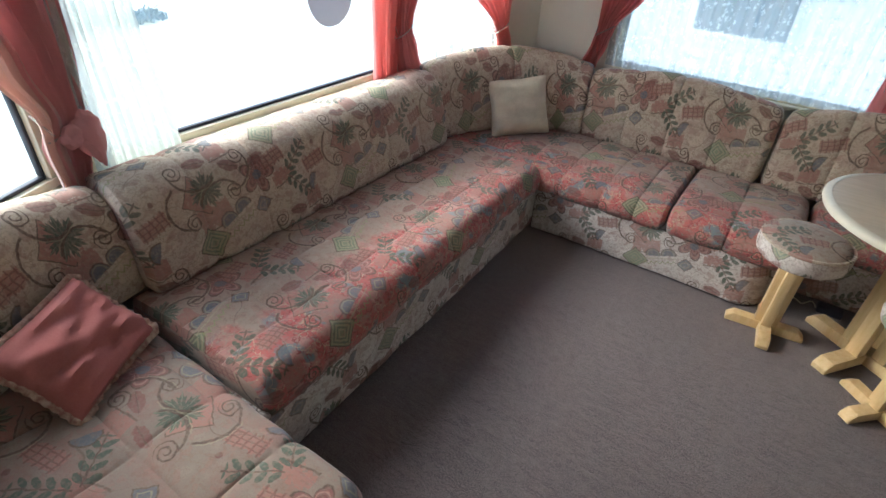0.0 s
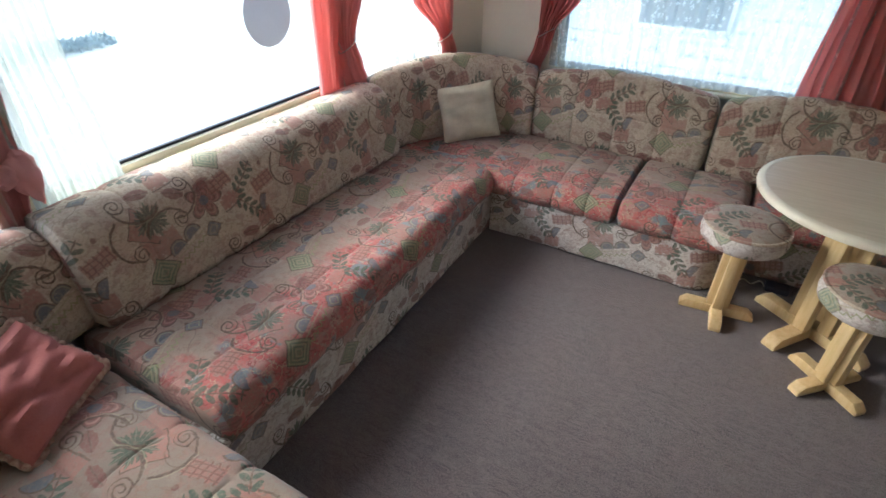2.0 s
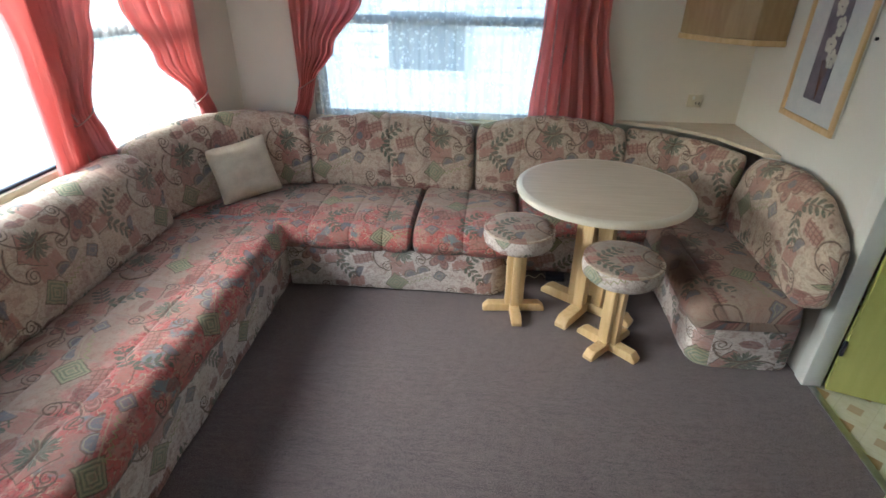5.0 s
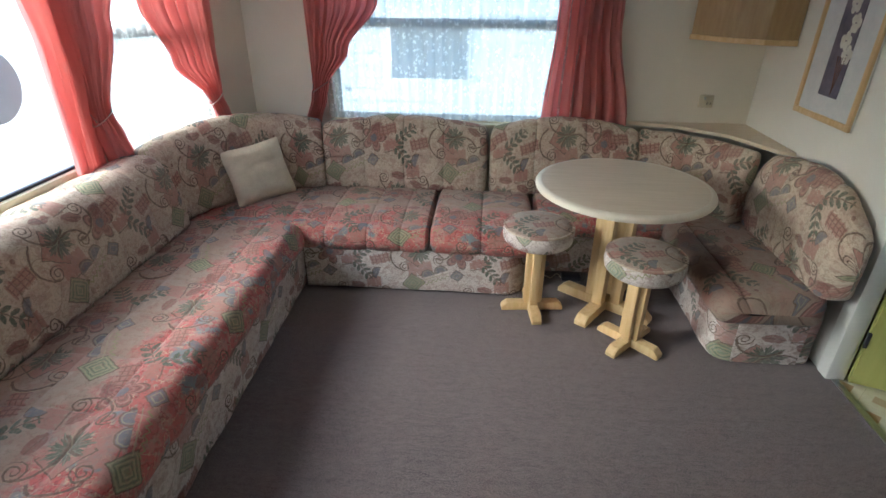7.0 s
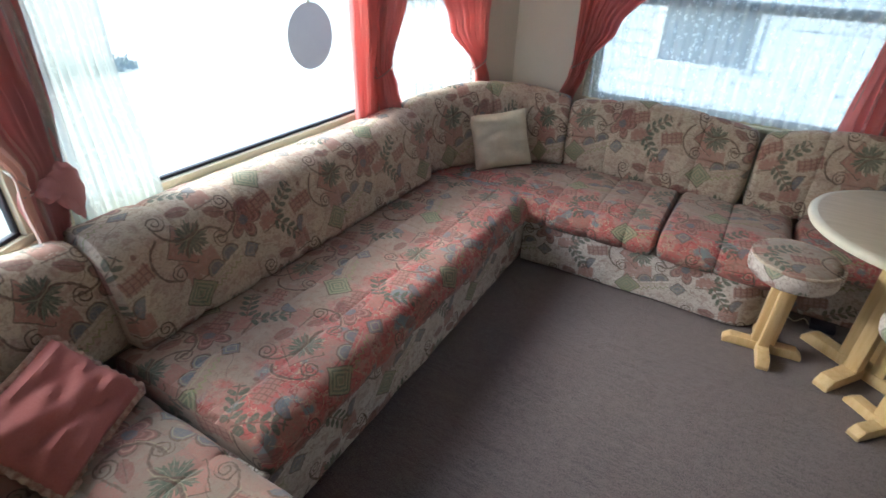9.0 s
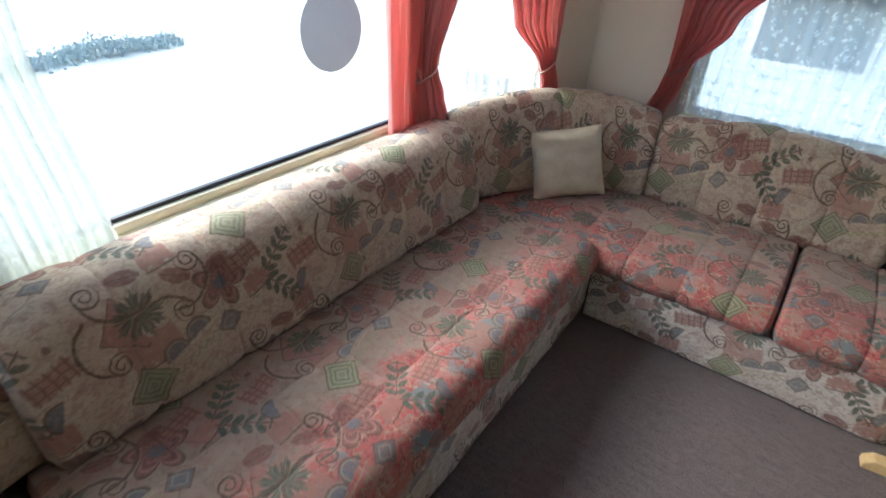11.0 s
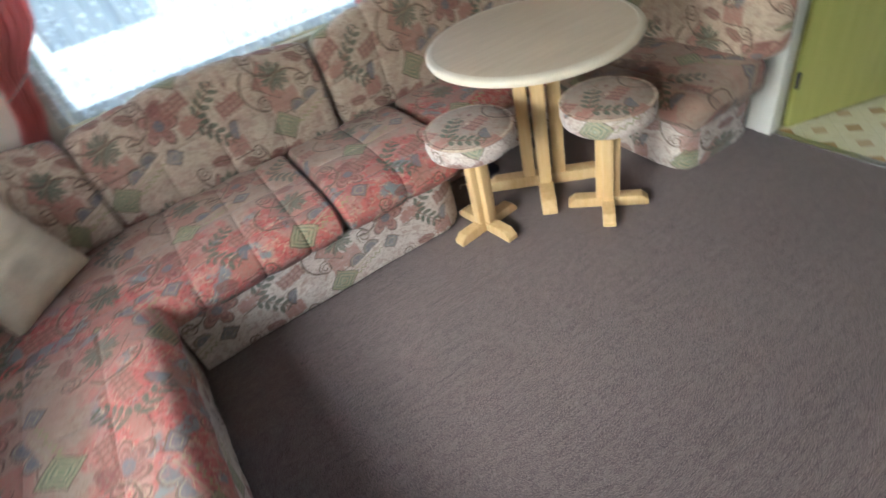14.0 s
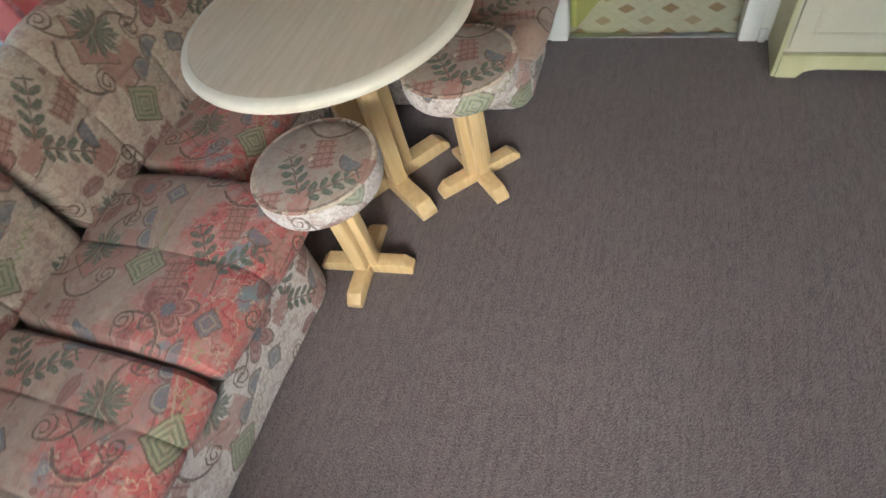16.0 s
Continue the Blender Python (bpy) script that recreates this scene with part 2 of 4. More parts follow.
    p.lay((a - 0.060).abs().under(0.003), PALE, 0.7)
    p.lay((a - 0.039).abs().under(0.004), PALE, 0.7)
    p.lay((a - 0.049).abs().under(0.002), GREEN, 0.7)
    p.lay((a - 0.018).abs().under(0.004), PALE, 0.75)
    p.lay((a - 0.028).abs().under(0.002), GREEN, 0.7)
    p.lay((a - 0.071).abs().under(0.003), LINE, 0.9)
    # zigzag band and half moons beside it
    x, y = cell(0.135, 0.028, 22)
    zig = (x.wrap(0.03)).abs()
    p.lay(x.abs().under(0.085) * (y - zig * 1.2 + 0.012).abs().under(0.004), (0.30, 0.31, 0.14), 0.9)
    p.lay(x.abs().under(0.09) * ((y - 0.024).abs()).under(0.003), PALE, 0.7)
    x, y = cell(0.13, 0.075, 22)
    xm = x.abs() - 0.042
    r, _ = polar(xm, y)
    up = y.under(-0.004).op("SUBTRACT", 1.0).abs()
    p.lay(r.under(0.037) * up, SLATE, 0.95)
    p.lay((r - 0.031).abs().under(0.0025) * up, PALE, 0.6)
    p.lay((r - 0.039).abs().under(0.003) * up, LINE, 0.9)
    # big leaf
    x, y = cell(0.035, 0.215, -35)
    r, t = polar(x, y)
    rim = (t * 4.5).op("COSINE").abs() * 0.030 + (t * 27.0).op("COSINE") * 0.008 + 0.040
    p.lay((r - rim).under(0.0, 0.005), GREEN, 0.95)
    p.lay((r - rim).under(0.0, 0.005) * ((t * 4.5).op("SINE").abs()).under(0.14, 0.08), (0.26, 0.27, 0.19), 0.7)
    # flower
    x, y = cell(0.275, 0.195)
    r, t = polar(x, y)
    rim = (t * 2.5).op("COSINE").abs() * 0.046 + 0.038
    k = r / rim
    p.lay(k.under(1.0, 0.06), (0.25, 0.095, 0.085), 0.9)
    p.lay((k - 0.80).abs().under(0.045, 0.05), (0.46, 0.25, 0.20), 0.9)
    p.lay((k - 0.62).abs().under(0.03, 0.04), DARK, 0.9)
    p.lay(((t * 12.0).op("COSINE")).under(-0.8, 0.25) * k.under(0.55, 0.08), DARK, 0.7)
    p.lay((k - 0.45).abs().under(0.04, 0.05), (0.44, 0.20, 0.17), 0.6)
    p.lay((k - 1.0).abs().under(0.045, 0.05), LINE, 0.95)
    p.lay(r.under(0.022), SLATE, 0.9)
    # hatched panels
    for u0, v0 in ((0.365, 0.238), (-0.20, 0.16)):
        x, y = cell(u0, v0, 14)
        p.lay(x.abs().under(0.062) * (y + (ragged - 0.5) * 0.03).abs().under(0.030), PINK, 0.8)
        hatch = x.wrap(0.026).abs().under(0.0032).op("MAXIMUM", y.wrap(0.02).abs().under(0.0022))
        p.lay(hatch * x.abs().under(0.060) * y.abs().under(0.036), DARK, 0.75)
    # small dark diamond
    x, y = cell(0.265, 0.065, 8)
    a = x.abs() * 0.9 + y.abs()
    p.lay(a.under(0.038), SLATE, 0.9)
    p.lay((a - 0.022).abs().under(0.003), PALE, 0.6)
    p.lay((a - 0.040).abs().under(0.003), LINE, 0.9)
    # leafy sprigs
    for u0, v0, turn in ((-0.29, 0.215, 38), (-0.305, 0.08, -50)):
        x, y = cell(u0, v0, turn)
        py = y.abs()
        lf = ((x - py * 0.6).wrap(0.036) / 0.0125)
        ly = (py - 0.019) / 0.017
        inside = (x).abs().under(0.075)
        p.lay((lf * lf + ly * ly).under(1.0, 0.25) * inside, GREEN, 0.95)
        p.lay(py.under(0.0028) * x.abs().under(0.085), LINE, 0.9)
    # red leaf sprays
    for u0, v0, turn in ((0.165, 0.275, -25), (-0.10, -0.10, 20), (-0.345, -0.03, -10)):
        x, y = cell(u0, v0, turn)
        e = x.op("MULTIPLY", x) / 0.0019 + y.op("MULTIPLY", y) / 0.00055 + (ragged - 0.5) * 0.9
        p.lay(e.under(1.0, 0.2), (0.23, 0.085, 0.075), 0.8)
        p.lay(e.under(1.0, 0.2) * y.abs().under(0.0015), LINE, 0.8)
    # scrolls: a curl at the end of a long bowed stem
    for u0, v0, turn, flip in ((0.155, 0.17, 0, 1), (-0.175, -0.055, 60, -1), (0.335, -0.04, 150, 1), (-0.05, 0.11, -70, -1)):
        x, y = cell(u0, v0, turn)
        y = y * float(flip)
        r, t = polar(x, y)
        curl = (r / 0.017 - t / 6.2832).op("FRACT")
        p.lay((curl - 0.5).abs().under(0.17, 0.10) * r.under(0.036) * r.under(0.006).op("SUBTRACT", 1.0).abs(), LINE, 1.0)
        r2, t2 = polar(x + 0.062, y + 0.030)
        p.lay((r2 - 0.092).abs().under(0.0045) * (t2 - 1.75).abs().under(1.25, 0.1), LINE, 0.95)
        p.lay((r2 - 0.100).abs().under(0.0018) * (t2 - 2.1).abs().under(0.8, 0.1), PALE, 0.5)
    # a half moon standing by the scroll
    x, y = cell(-0.215, 0.06, 70)
    r, _ = polar(x, y)
    up = y.under(-0.002).op("SUBTRACT", 1.0).abs()
    p.lay(r.under(0.038) * up, SLATE, 0.9)
    p.lay((r - 0.040).abs().under(0.003) * up, LINE, 0.9)
    # thin wandering vines
    for sc, off, wd in ((5.5, 70.0, 0.004),):
        p.lay((tex(sc, 0.5, off) - 0.5).abs().under(wd, 0.006) * tex(4, 1, off + 3).under(0.44, 0.06), LINE, 0.6)
    # dots of the loose ground
    x, y = cell(0.21, -0.12)
    p.lay(polar(x, y)[0].under(0.010), DARK, 0.8)
    p.ink, p.tone = 1.0, None
    # weave and fading
    p.lay(tex(95, 4, 33.0).under(0.44, 0.07), tuple(c * 0.5 for c in ground), 0.30)
    p.lay(tex(48, 5, 37.0).under(0.40, 0.05), (0.24, 0.13, 0.10), 0.30)
    p.lay(spec.under(0.40, 0.2), tuple(c * 0.55 for c in ground), 0.25, "ground_dark")
    p.lay(tex(3.0, 3, 40.0).under(0.45, 0.3), tuple(min(1, c * 1.1) for c in ground), 0.18, "ground_fade")
    x, y = (u - dial("stain_u", 0.0)) / dial("stain_ru", 1.0), (v - dial("stain_v", 0.0)) / dial("stain_rv", 1.0)
    p.lay(((x * x + y * y) + (blot2 - 0.5) * 2.4 + (blot - 0.5) * 1.5).under(1.0, 0.5) * dial("stain_on", 0.0), (0.075, 0.038, 0.028), 0.72)
    l.new(p.colour, b.inputs["Base Color"])
    bp = n.new("ShaderNodeBump")
    bp.inputs["Strength"].default_value, bp.inputs["Distance"].default_value = 0.35, 0.0025
    hsum = spec * 0.35 + tex(30, 4, 50.0) * 1.3
    l.new(hsum.s, bp.inputs["Height"])
    l.new(bp.outputs[0], b.inputs["Normal"])
    b.inputs["Sheen Weight"].default_value = 0.15
    return m


def carpet_material():
    """Loop-pile carpet: fine flecks, faint ribs across the room and soft worn patches."""
    m, n, l, b = material("grey_brown_loop_carpet", 0.95)
    tree = m.node_tree
    co = n.new("ShaderNodeTexCoord")

    def tex(scale, stretch, detail=3.0):
        t, mp = n.new("ShaderNodeTexNoise"), n.new("ShaderNodeMapping")
        mp.inputs["Scale"].default_value = stretch
        l.new(co.outputs["Object"], mp.inputs[0])
        l.new(mp.outputs[0], t.inputs[0])
        t.inputs["Scale"].default_value, t.inputs["Detail"].default_value = scale, detail
        return Sock(tree, t.outputs[0])

    pile, fleck, rib, worn = tex(320, (1, 1, 1), 2), tex(200, (1, 1, 1), 3), tex(60, (0.05, 1.6, 1)), tex(1.6, (1, 1, 1), 4)
    p = Print(tree)
    g = n.new("ShaderNodeRGB")
    g.outputs[0].default_value = (0.104, 0.073, 0.074, 1)
    p.colour = g.outputs[0]
    p.lay(worn.under(0.5, 0.35), (0.116, 0.086, 0.084), 0.7)
    p.lay(rib.under(0.46, 0.16), (0.052, 0.037, 0.039), 0.75)
    p.lay(fleck.under(0.48, 0.07), (0.045, 0.035, 0.036), 0.75)
    p.lay(tex(34, (0.6, 1.4, 1), 4).under(0.47, 0.10), (0.140, 0.107, 0.105), 0.5)
    p.lay(pile.under(0.46, 0.06), (0.27, 0.215, 0.21), 0.85)
    p.lay(tex(120, (1, 1, 1), 2).under(0.38, 0.05), (0.25, 0.21, 0.21), 0.5)
    l.new(p.colour, b.inputs["Base Color"])
    bp = n.new("ShaderNodeBump")
    bp.inputs["Strength"].default_value, bp.inputs["Distance"].default_value = 0.8, 0.004
    l.new((pile + rib * 0.6).s, bp.inputs["Height"])
    l.new(bp.outputs[0], b.inputs["Normal"])
    b.inputs["Sheen Weight"].default_value = 0.25
    b.inputs["Sheen Roughness"].default_value = 0.5
    return m


M["carpet"] = carpet_material()
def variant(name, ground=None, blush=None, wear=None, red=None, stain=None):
    """The same print on cloth with another ground (for the near seat, one darkened as shade), worn to a red pile over a
    stretch of its length, or stained.
    """
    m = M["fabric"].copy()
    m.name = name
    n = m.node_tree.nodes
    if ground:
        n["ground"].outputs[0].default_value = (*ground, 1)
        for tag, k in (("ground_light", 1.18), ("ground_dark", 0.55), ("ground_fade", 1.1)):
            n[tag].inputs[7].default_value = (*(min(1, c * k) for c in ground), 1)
    if blush:
        n["blush"].inputs[7].default_value = (*blush, 1)
    if red:
        n["red"].inputs[7].default_value = (*red, 1)
    values = []
    if wear:
        values += [("wear_from", wear[0]), ("wear_to", wear[1]), ("wear_on", 1.0)]
    if stain:
        values += list(zip(("stain_u", "stain_v", "stain_ru", "stain_rv"), stain)) + [("stain_on", 1.0)]
    for tag, value in values:
        n[tag].outputs[0].default_value = value
    return m


M["fabric"] = floral("floral_weave")
M["fabric_seat"] = variant("floral_weave_worn", (0.37, 0.275, 0.215), (0.36, 0.17, 0.135), (-0.16, 0.27))
M["fabric_stained"] = variant("floral_weave_stained", (0.36, 0.27, 0.21), (0.36, 0.17, 0.13), stain=(0.98, 0.10, 0.24, 0.13))
# near seat: shade painted in as a darker ground and blush; the red wear is real
M["fabric_near_shaded"] = variant("floral_weave_near", (0.27, 0.21, 0.17), (0.32, 0.13, 0.105), (-0.22, 0.02), (0.46, 0.14, 0.11))
M["fabric_stool"] = variant("floral_weave_stool", (0.38, 0.31, 0.25), (0.36, 0.20, 0.16))
M["fabric_skirt"] = variant("floral_weave_skirt", (0.66, 0.60, 0.56), (0.57, 0.42, 0.38))


def lino_material():
    m, n, l, b = material("cream_vinyl_floor", 0.35)
    tree = m.node_tree
    co, sp = n.new("ShaderNodeTexCoord"), n.new("ShaderNodeSeparateXYZ")
    l.new(co.outputs["Object"], sp.inputs[0])
    x, y = Sock(tree, sp.outputs[0]), Sock(tree, sp.outputs[1])
    no = n.new("ShaderNodeTexNoise")
    no.inputs["Scale"].default_value, no.inputs["Detail"].default_value = 30, 5
    l.new(co.outputs["Object"], no.inputs[0])
    nz = Sock(tree, no.outputs[0])
    p = Print(tree)
    g = n.new("ShaderNodeRGB")
    g.outputs[0].default_value = (0.68, 0.64, 0.46, 1)
    p.colour = g.outputs[0]
    p.lay(nz.under(0.5, 0.3), (0.76, 0.73, 0.58), 0.7)
    s = 0.20
    a, c = x.wrap(s), y.wrap(s)
    p.lay((a.abs() + c.abs()).under(0.042), (0.42, 0.26, 0.11), 0.9)
    p.lay((a.abs() + c.abs() - 0.10).abs().under(0.0012, 0.001), (0.45, 0.40, 0.24), 0.6)
    r = (x + s / 2).wrap(s), (y + s / 2).wrap(s)
    p.lay((r[0].abs() + r[1].abs()).under(0.040), (0.50, 0.34, 0.17), 0.75)
    l.new(p.colour, b.inputs["Base Color"])
    return m


M["lino"] = lino_material()


# ---- building helpers ----
def part(name, bm, mat, parent=None, label="", smooth=True):
    """Links a bmesh as one mesh object, under a thing where one is given."""
    me = bpy.data.meshes.new(name)
    bm.normal_update()
    bm.to_mesh(me)
    bm.free()
    me.materials.append(mat)
    if smooth:
        me.polygons.foreach_set("use_smooth", [True] * len(me.polygons))
        me.set_sharp_from_angle(angle=radians(38))
    ob = new(name, me)
    if parent:
        ob.parent = parent
    if label:
        tagged(ob, label)
    return ob


def thing(name, label, category, group="", kind="", at=(0, 0, 0), turn=0):
    ob = new(name)
    ob.matrix_basis = pose(*at, 0, 0, turn)
    return tagged(ob, label, category, group, kind)


def box(bm, x0, x1, y0, y1, z0, z1, bevel=0.0, m=None):
    r = bmesh.ops.create_cube(bm, size=1, matrix=(m or Matrix()) @ Matrix.LocRotScale(((x0 + x1) / 2, (y0 + y1) / 2, (z0 + z1) / 2), None, (x1 - x0, y1 - y0, z1 - z0)))
    if bevel:
        es = list({e for v in r["verts"] for e in v.link_edges})
        bmesh.ops.bevel(bm, geom=es, offset=bevel, segments=2, affect="EDGES", profile=0.5)
    return bm


def boxed(*a, bevel=0.0, m=None):
    return box(bmesh.new(), *a, bevel=bevel, m=m)


def lathe(bm, profile, seg=32, at=(0, 0, 0)):
    """A turned shape from (radius, height) pairs."""
    rings = [[bm.verts.new((at[0] + r * math.cos(2 * math.pi * i / seg), at[1] + r * math.sin(2 * math.pi * i / seg), at[2] + z)) for i in range(seg)] for r, z in profile]
    uv = bm.loops.layers.uv.verify()
    for a, b in zip(rings, rings[1:]):
        for i in range(seg):
            bm.faces.new((a[i], a[(i + 1) % seg], b[(i + 1) % seg], b[i]))
    bm.faces.new(rings[-1])
    bm.faces.new(rings[0][::-1])
    for f in bm.faces:
        for lp in f.loops:
            lp[uv].uv = (lp.vert.co.x + 0.3 * lp.vert.co.z, lp.vert.co.y + lp.vert.co.z)
    return bm


def resample(pts, step):
    pts = [Vector(p) for p in pts]
    out, s = [(pts[0], 0.0)], 0.0
    for a, b in zip(pts, pts[1:]):
        n = max(1, round((b - a).length / step))
        for i in range(1, n + 1):
            out.append((a.lerp(b, i / n), s + (b - a).length * i / n))
        s += (b - a).length
    return out


def rounded(pts, r, seg=4):
    """A closed 2D outline with its corners rounded."""
    out = []
    n = len(pts)
    for i in range(n):
        p, a, b = Vector(pts[i]), Vector(pts[i - 1]), Vector(pts[(i + 1) % n])
        k = min(r, (a - p).length * 0.45, (b - p).length * 0.45)
        u, v = p + (a - p).normalized() * k, p + (b - p).normalized() * k
        for j in range(seg + 1):
            t = j / seg
            out.append(((1 - t) ** 2 * u + 2 * t * (1 - t) * p + t * t * v)[:])
    return out


def smooth_path(pts, n=24):
    """A Catmull-Rom line through the points."""
    P = [Vector(p) for p in pts]
    P = [2 * P[0] - P[1]] + P + [2 * P[-1] - P[-2]]
    out = []
    for i in range(1, len(P) - 2):
        a, b, c, d = P[i - 1:i + 3]
        for k in range(n):
            t = k / n
            out.append(0.5 * (2 * b + (c - a) * t + (2 * a - 5 * b + 4 * c - d) * t * t + (3 * b - a - 3 * c + d) * t ** 3))
    out.append(P[-2])
    return out


def densify(line, marks, offs=(-0.013, -0.007, -0.003, 0.0, 0.003, 0.007, 0.013)):
    """Adds points to a line of (point, run) close to each mark, so that a stitched crease can be sharp."""
    total, out = line[-1][1], list(line)
    for q in marks:
        for o in offs:
            s = q + o
            if 0.002 < s < total - 0.002:
                i = max(k for k in range(len(line) - 1) if line[k][1] <= s)
                (a, sa), (b, sb) = line[i], line[i + 1]
                out.append((a.lerp(b, (s - sa) / (sb - sa)), s))
    out.sort(key=lambda e: e[1])
    keep = [out[0]]
    for e in out[1:]:
        if e[1] - keep[-1][1] > 0.0012:
            keep.append(e)
    return keep


def crease(d):
    """How far a stitched seam draws the cloth in at a distance from it: a wide dip with a sharp fold in its middle."""
    return 0.62 * math.exp(-((d / 0.034) ** 2)) + 0.55 * math.exp(-((d / 0.0055) ** 2))


def upholstery(path, outline, uv=(0, 0), corner=0.05, ends=(0.05, 0.05), arch=None, tufts=(), rows=(), depth=0.008, side=1, seed=0, puff=0.0, flat=False):
    """A padded piece: a closed outline of (distance from the path into the room, height), carried along a plan line, with rounded
    ends, an arched top and stitched grooves across (tufts, along the line) and along (rows, measured on the outline)."""
    bm = bmesh.new()
    lay = bm.loops.layers.uv.verify()
    fine = [p for p, _ in densify(resample([(*q, 0) for q in rounded(outline, corner)] + [(*rounded(outline, corner)[0], 0)], 0.025), rows)][:-1]
    run = [0.0]
    for a, b in zip(fine, fine[1:] + fine[:1]):
        run.append(run[-1] + (b - a).length)
    cx, cz = sum(p.x for p in fine) / len(fine), sum(p.y for p in fine) / len(fine)
    hx, hz = max(p.x for p in fine) - cx, max(p.y for p in fine) - cz
    zlo = min(p.y for p in fine)
    along = [sum(crease(run[j] - q2) for q2 in rows) for j in range(len(fine))]
    outs = []
    for j, q in enumerate(fine):
        d = fine[(j + 1) % len(fine)] - fine[j - 1]
        o = Vector((d.y, -d.x)).normalized()
        outs.append(o if o.dot(Vector((q.x - cx, q.y - cz))) > 0 else -o)
    line = densify(resample([(p[0], p[1], 0) for p in path], 0.018), tufts)
    total = line[-1][1]
    # denser rings where the ends turn over
    rings, us = [], []
    for i, (p, s) in enumerate(line):
        a, b = line[max(i - 1, 0)][0], line[min(i + 1, len(line) - 1)][0]
        t = (b - a).normalized()
        nrm = Vector((-t.y, t.x, 0)) * side
        k = 1.0
        shrink = 0.0
        for e, dist in ((ends[0], s), (ends[1], total - s)):
            if e and dist < e:
                shrink = max(shrink, e * (1 - math.sqrt(max(0.0, 1 - (1 - dist / e) ** 2))))
        top = arch(s / total) if arch else 0.0
        g = sum(crease(s - q) for q in tufts)
        ring = []
        for j, q in enumerate(fine):
            x = cx + (q.x - cx) * max(0.02, 1 - shrink / hx)
            z = q.y if flat else cz + (q.y - cz) * max(0.02, 1 - shrink / hz)
            up = (z - zlo) / (2 * hz)
            z += top * max(0.0, up)
            gr = g + along[j]
            out = outs[j]
            wob = noise.noise(Vector((p.x * 5 + seed, p.y * 5, z * 5 + j * 0.0))) * 0.006 + noise.noise(Vector((p.x * 14, p.y * 14 + seed, z * 14 + x * 9))) * 0.0025
            dd = wob - depth * min(gr, 1.3) + puff * math.sin(math.pi * min(1, max(0, s / total))) ** 0.5
            x, z = x + out.x * dd, z + out.y * dd
            ring.append(bm.verts.new((p.x + nrm.x * x, p.y + nrm.y * x, z)))
        rings.append(ring)
        us.append(s)
    m = len(fine)
    for i in range(len(rings) - 1):
        for j in range(m):
            k = (j + 1) % m
            f = bm.faces.new((rings[i][j], rings[i + 1][j], rings[i + 1][k], rings[i][k]))
            for lp, (uu, vv) in zip(f.loops, ((us[i], run[j]), (us[i + 1], run[j]), (us[i + 1], run[j + 1]), (us[i], run[j + 1]))):
                lp[lay].uv = (uu + uv[0], vv + uv[1])
    for ring, s in ((rings[0], us[0]), (rings[-1], us[-1])):
        f = bm.faces.new(ring)
        for lp in f.loops:
            lp[lay].uv = (s + uv[0] + (lp.vert.co.x + lp.vert.co.y) * 0.7, lp.vert.co.z + uv[1])
    bmesh.ops.recalc_face_normals(bm, faces=bm.faces)
    return bm


def wall(name, p, q, thick, z0, z1, openings=(), mat=None, side=1, label="", category="wall"):
    """A wall from p to q whose room face lies on that line, with openings (from, to, sill, head) along it."""
    p, q = Vector((*p, 0)), Vector((*q, 0))
    ln = (q - p).length
    ang = math.atan2(q.y - p.y, q.x - p.x)
    m = Matrix.Translation(p) @ Matrix.Rotation(ang, 4, "Z")
    bm = bmesh.new()
    y0, y1 = (0, thick) if side > 0 else (-thick, 0)
    cur = 0.0
    for a, b, c, d in sorted(openings):
        if a > cur:
            box(bm, cur, a, y0, y1, z0, z1, m=m)
        if c > z0:
            box(bm, a, b, y0, y1, z0, c, m=m)
        if d < z1:
            box(bm, a, b, y0, y1, d, z1, m=m)
        cur = b
    if cur < ln:
        box(bm, cur, ln, y0, y1, z0, z1, m=m)
    return tagged(part(name, bm, mat or M["wall"], smooth=False), label or "cream vinyl-faced wallboard of the lounge", category, kind="structure")


# ---- structure ----
TOP = 2.12
tagged(part("floor", boxed(-0.12, 3.765, -0.42, 3.6, -0.08, 0.0), M["carpet"], smooth=False), "grey-brown loop-pile carpet, worn, over the lounge floor", "floor", kind="structure")
tagged(part("floor_lino", boxed(3.765, 5.6, -0.42, 3.6, -0.08, -0.002), M["lino"], smooth=False), "cream vinyl flooring with small brown diamond tiles", "floor", kind="structure")
tagged(part("ceiling", boxed(-0.2, 5.6, -0.5, 3.7, TOP, TOP + 0.06), M["ceiling"], smooth=False), "off-white ceiling board of the caravan", "ceiling", kind="structure")
SILL, HEAD = 0.80, 1.86
BAY = 2.50, 0.62
wall("wall_front", (-0.04, BAY[1]), (-0.04, BAY[0]), 0.06, 0, TOP, [(0.06, 1.82, SILL, HEAD)])
wall("wall_corner_far", (-0.04, BAY[0]), (0.42, 3.52), 0.06, 0, TOP, [(0.05, 0.80, SILL, HEAD)])
wall("wall_corner_near", (0.42, -0.40), (-0.04, BAY[1]), 0.06, 0, TOP, [(0.32, 1.07, SILL, HEAD)])
wall("wall_side", (0.42, 3.52), (3.74, 3.52), 0.06, 0, TOP, [(0.56, 2.16, 0.84, HEAD)])
wall("wall_behind", (5.6, -0.40), (0.42, -0.40), 0.06, 0, TOP, [(0.25, 1.25, 0.95, HEAD)])
wall("wall_partition", (3.74, 3.52), (3.74, -0.40), 0.06, 0, TOP, [(1.46, 2.21, 0.0, 2.0)], M["white_wall"], label="white vinyl-faced partition wall with a doorway")
wall("wall_hall_end", (5.6, 3.52), (5.6, -0.40), 0.06, 0, TOP)
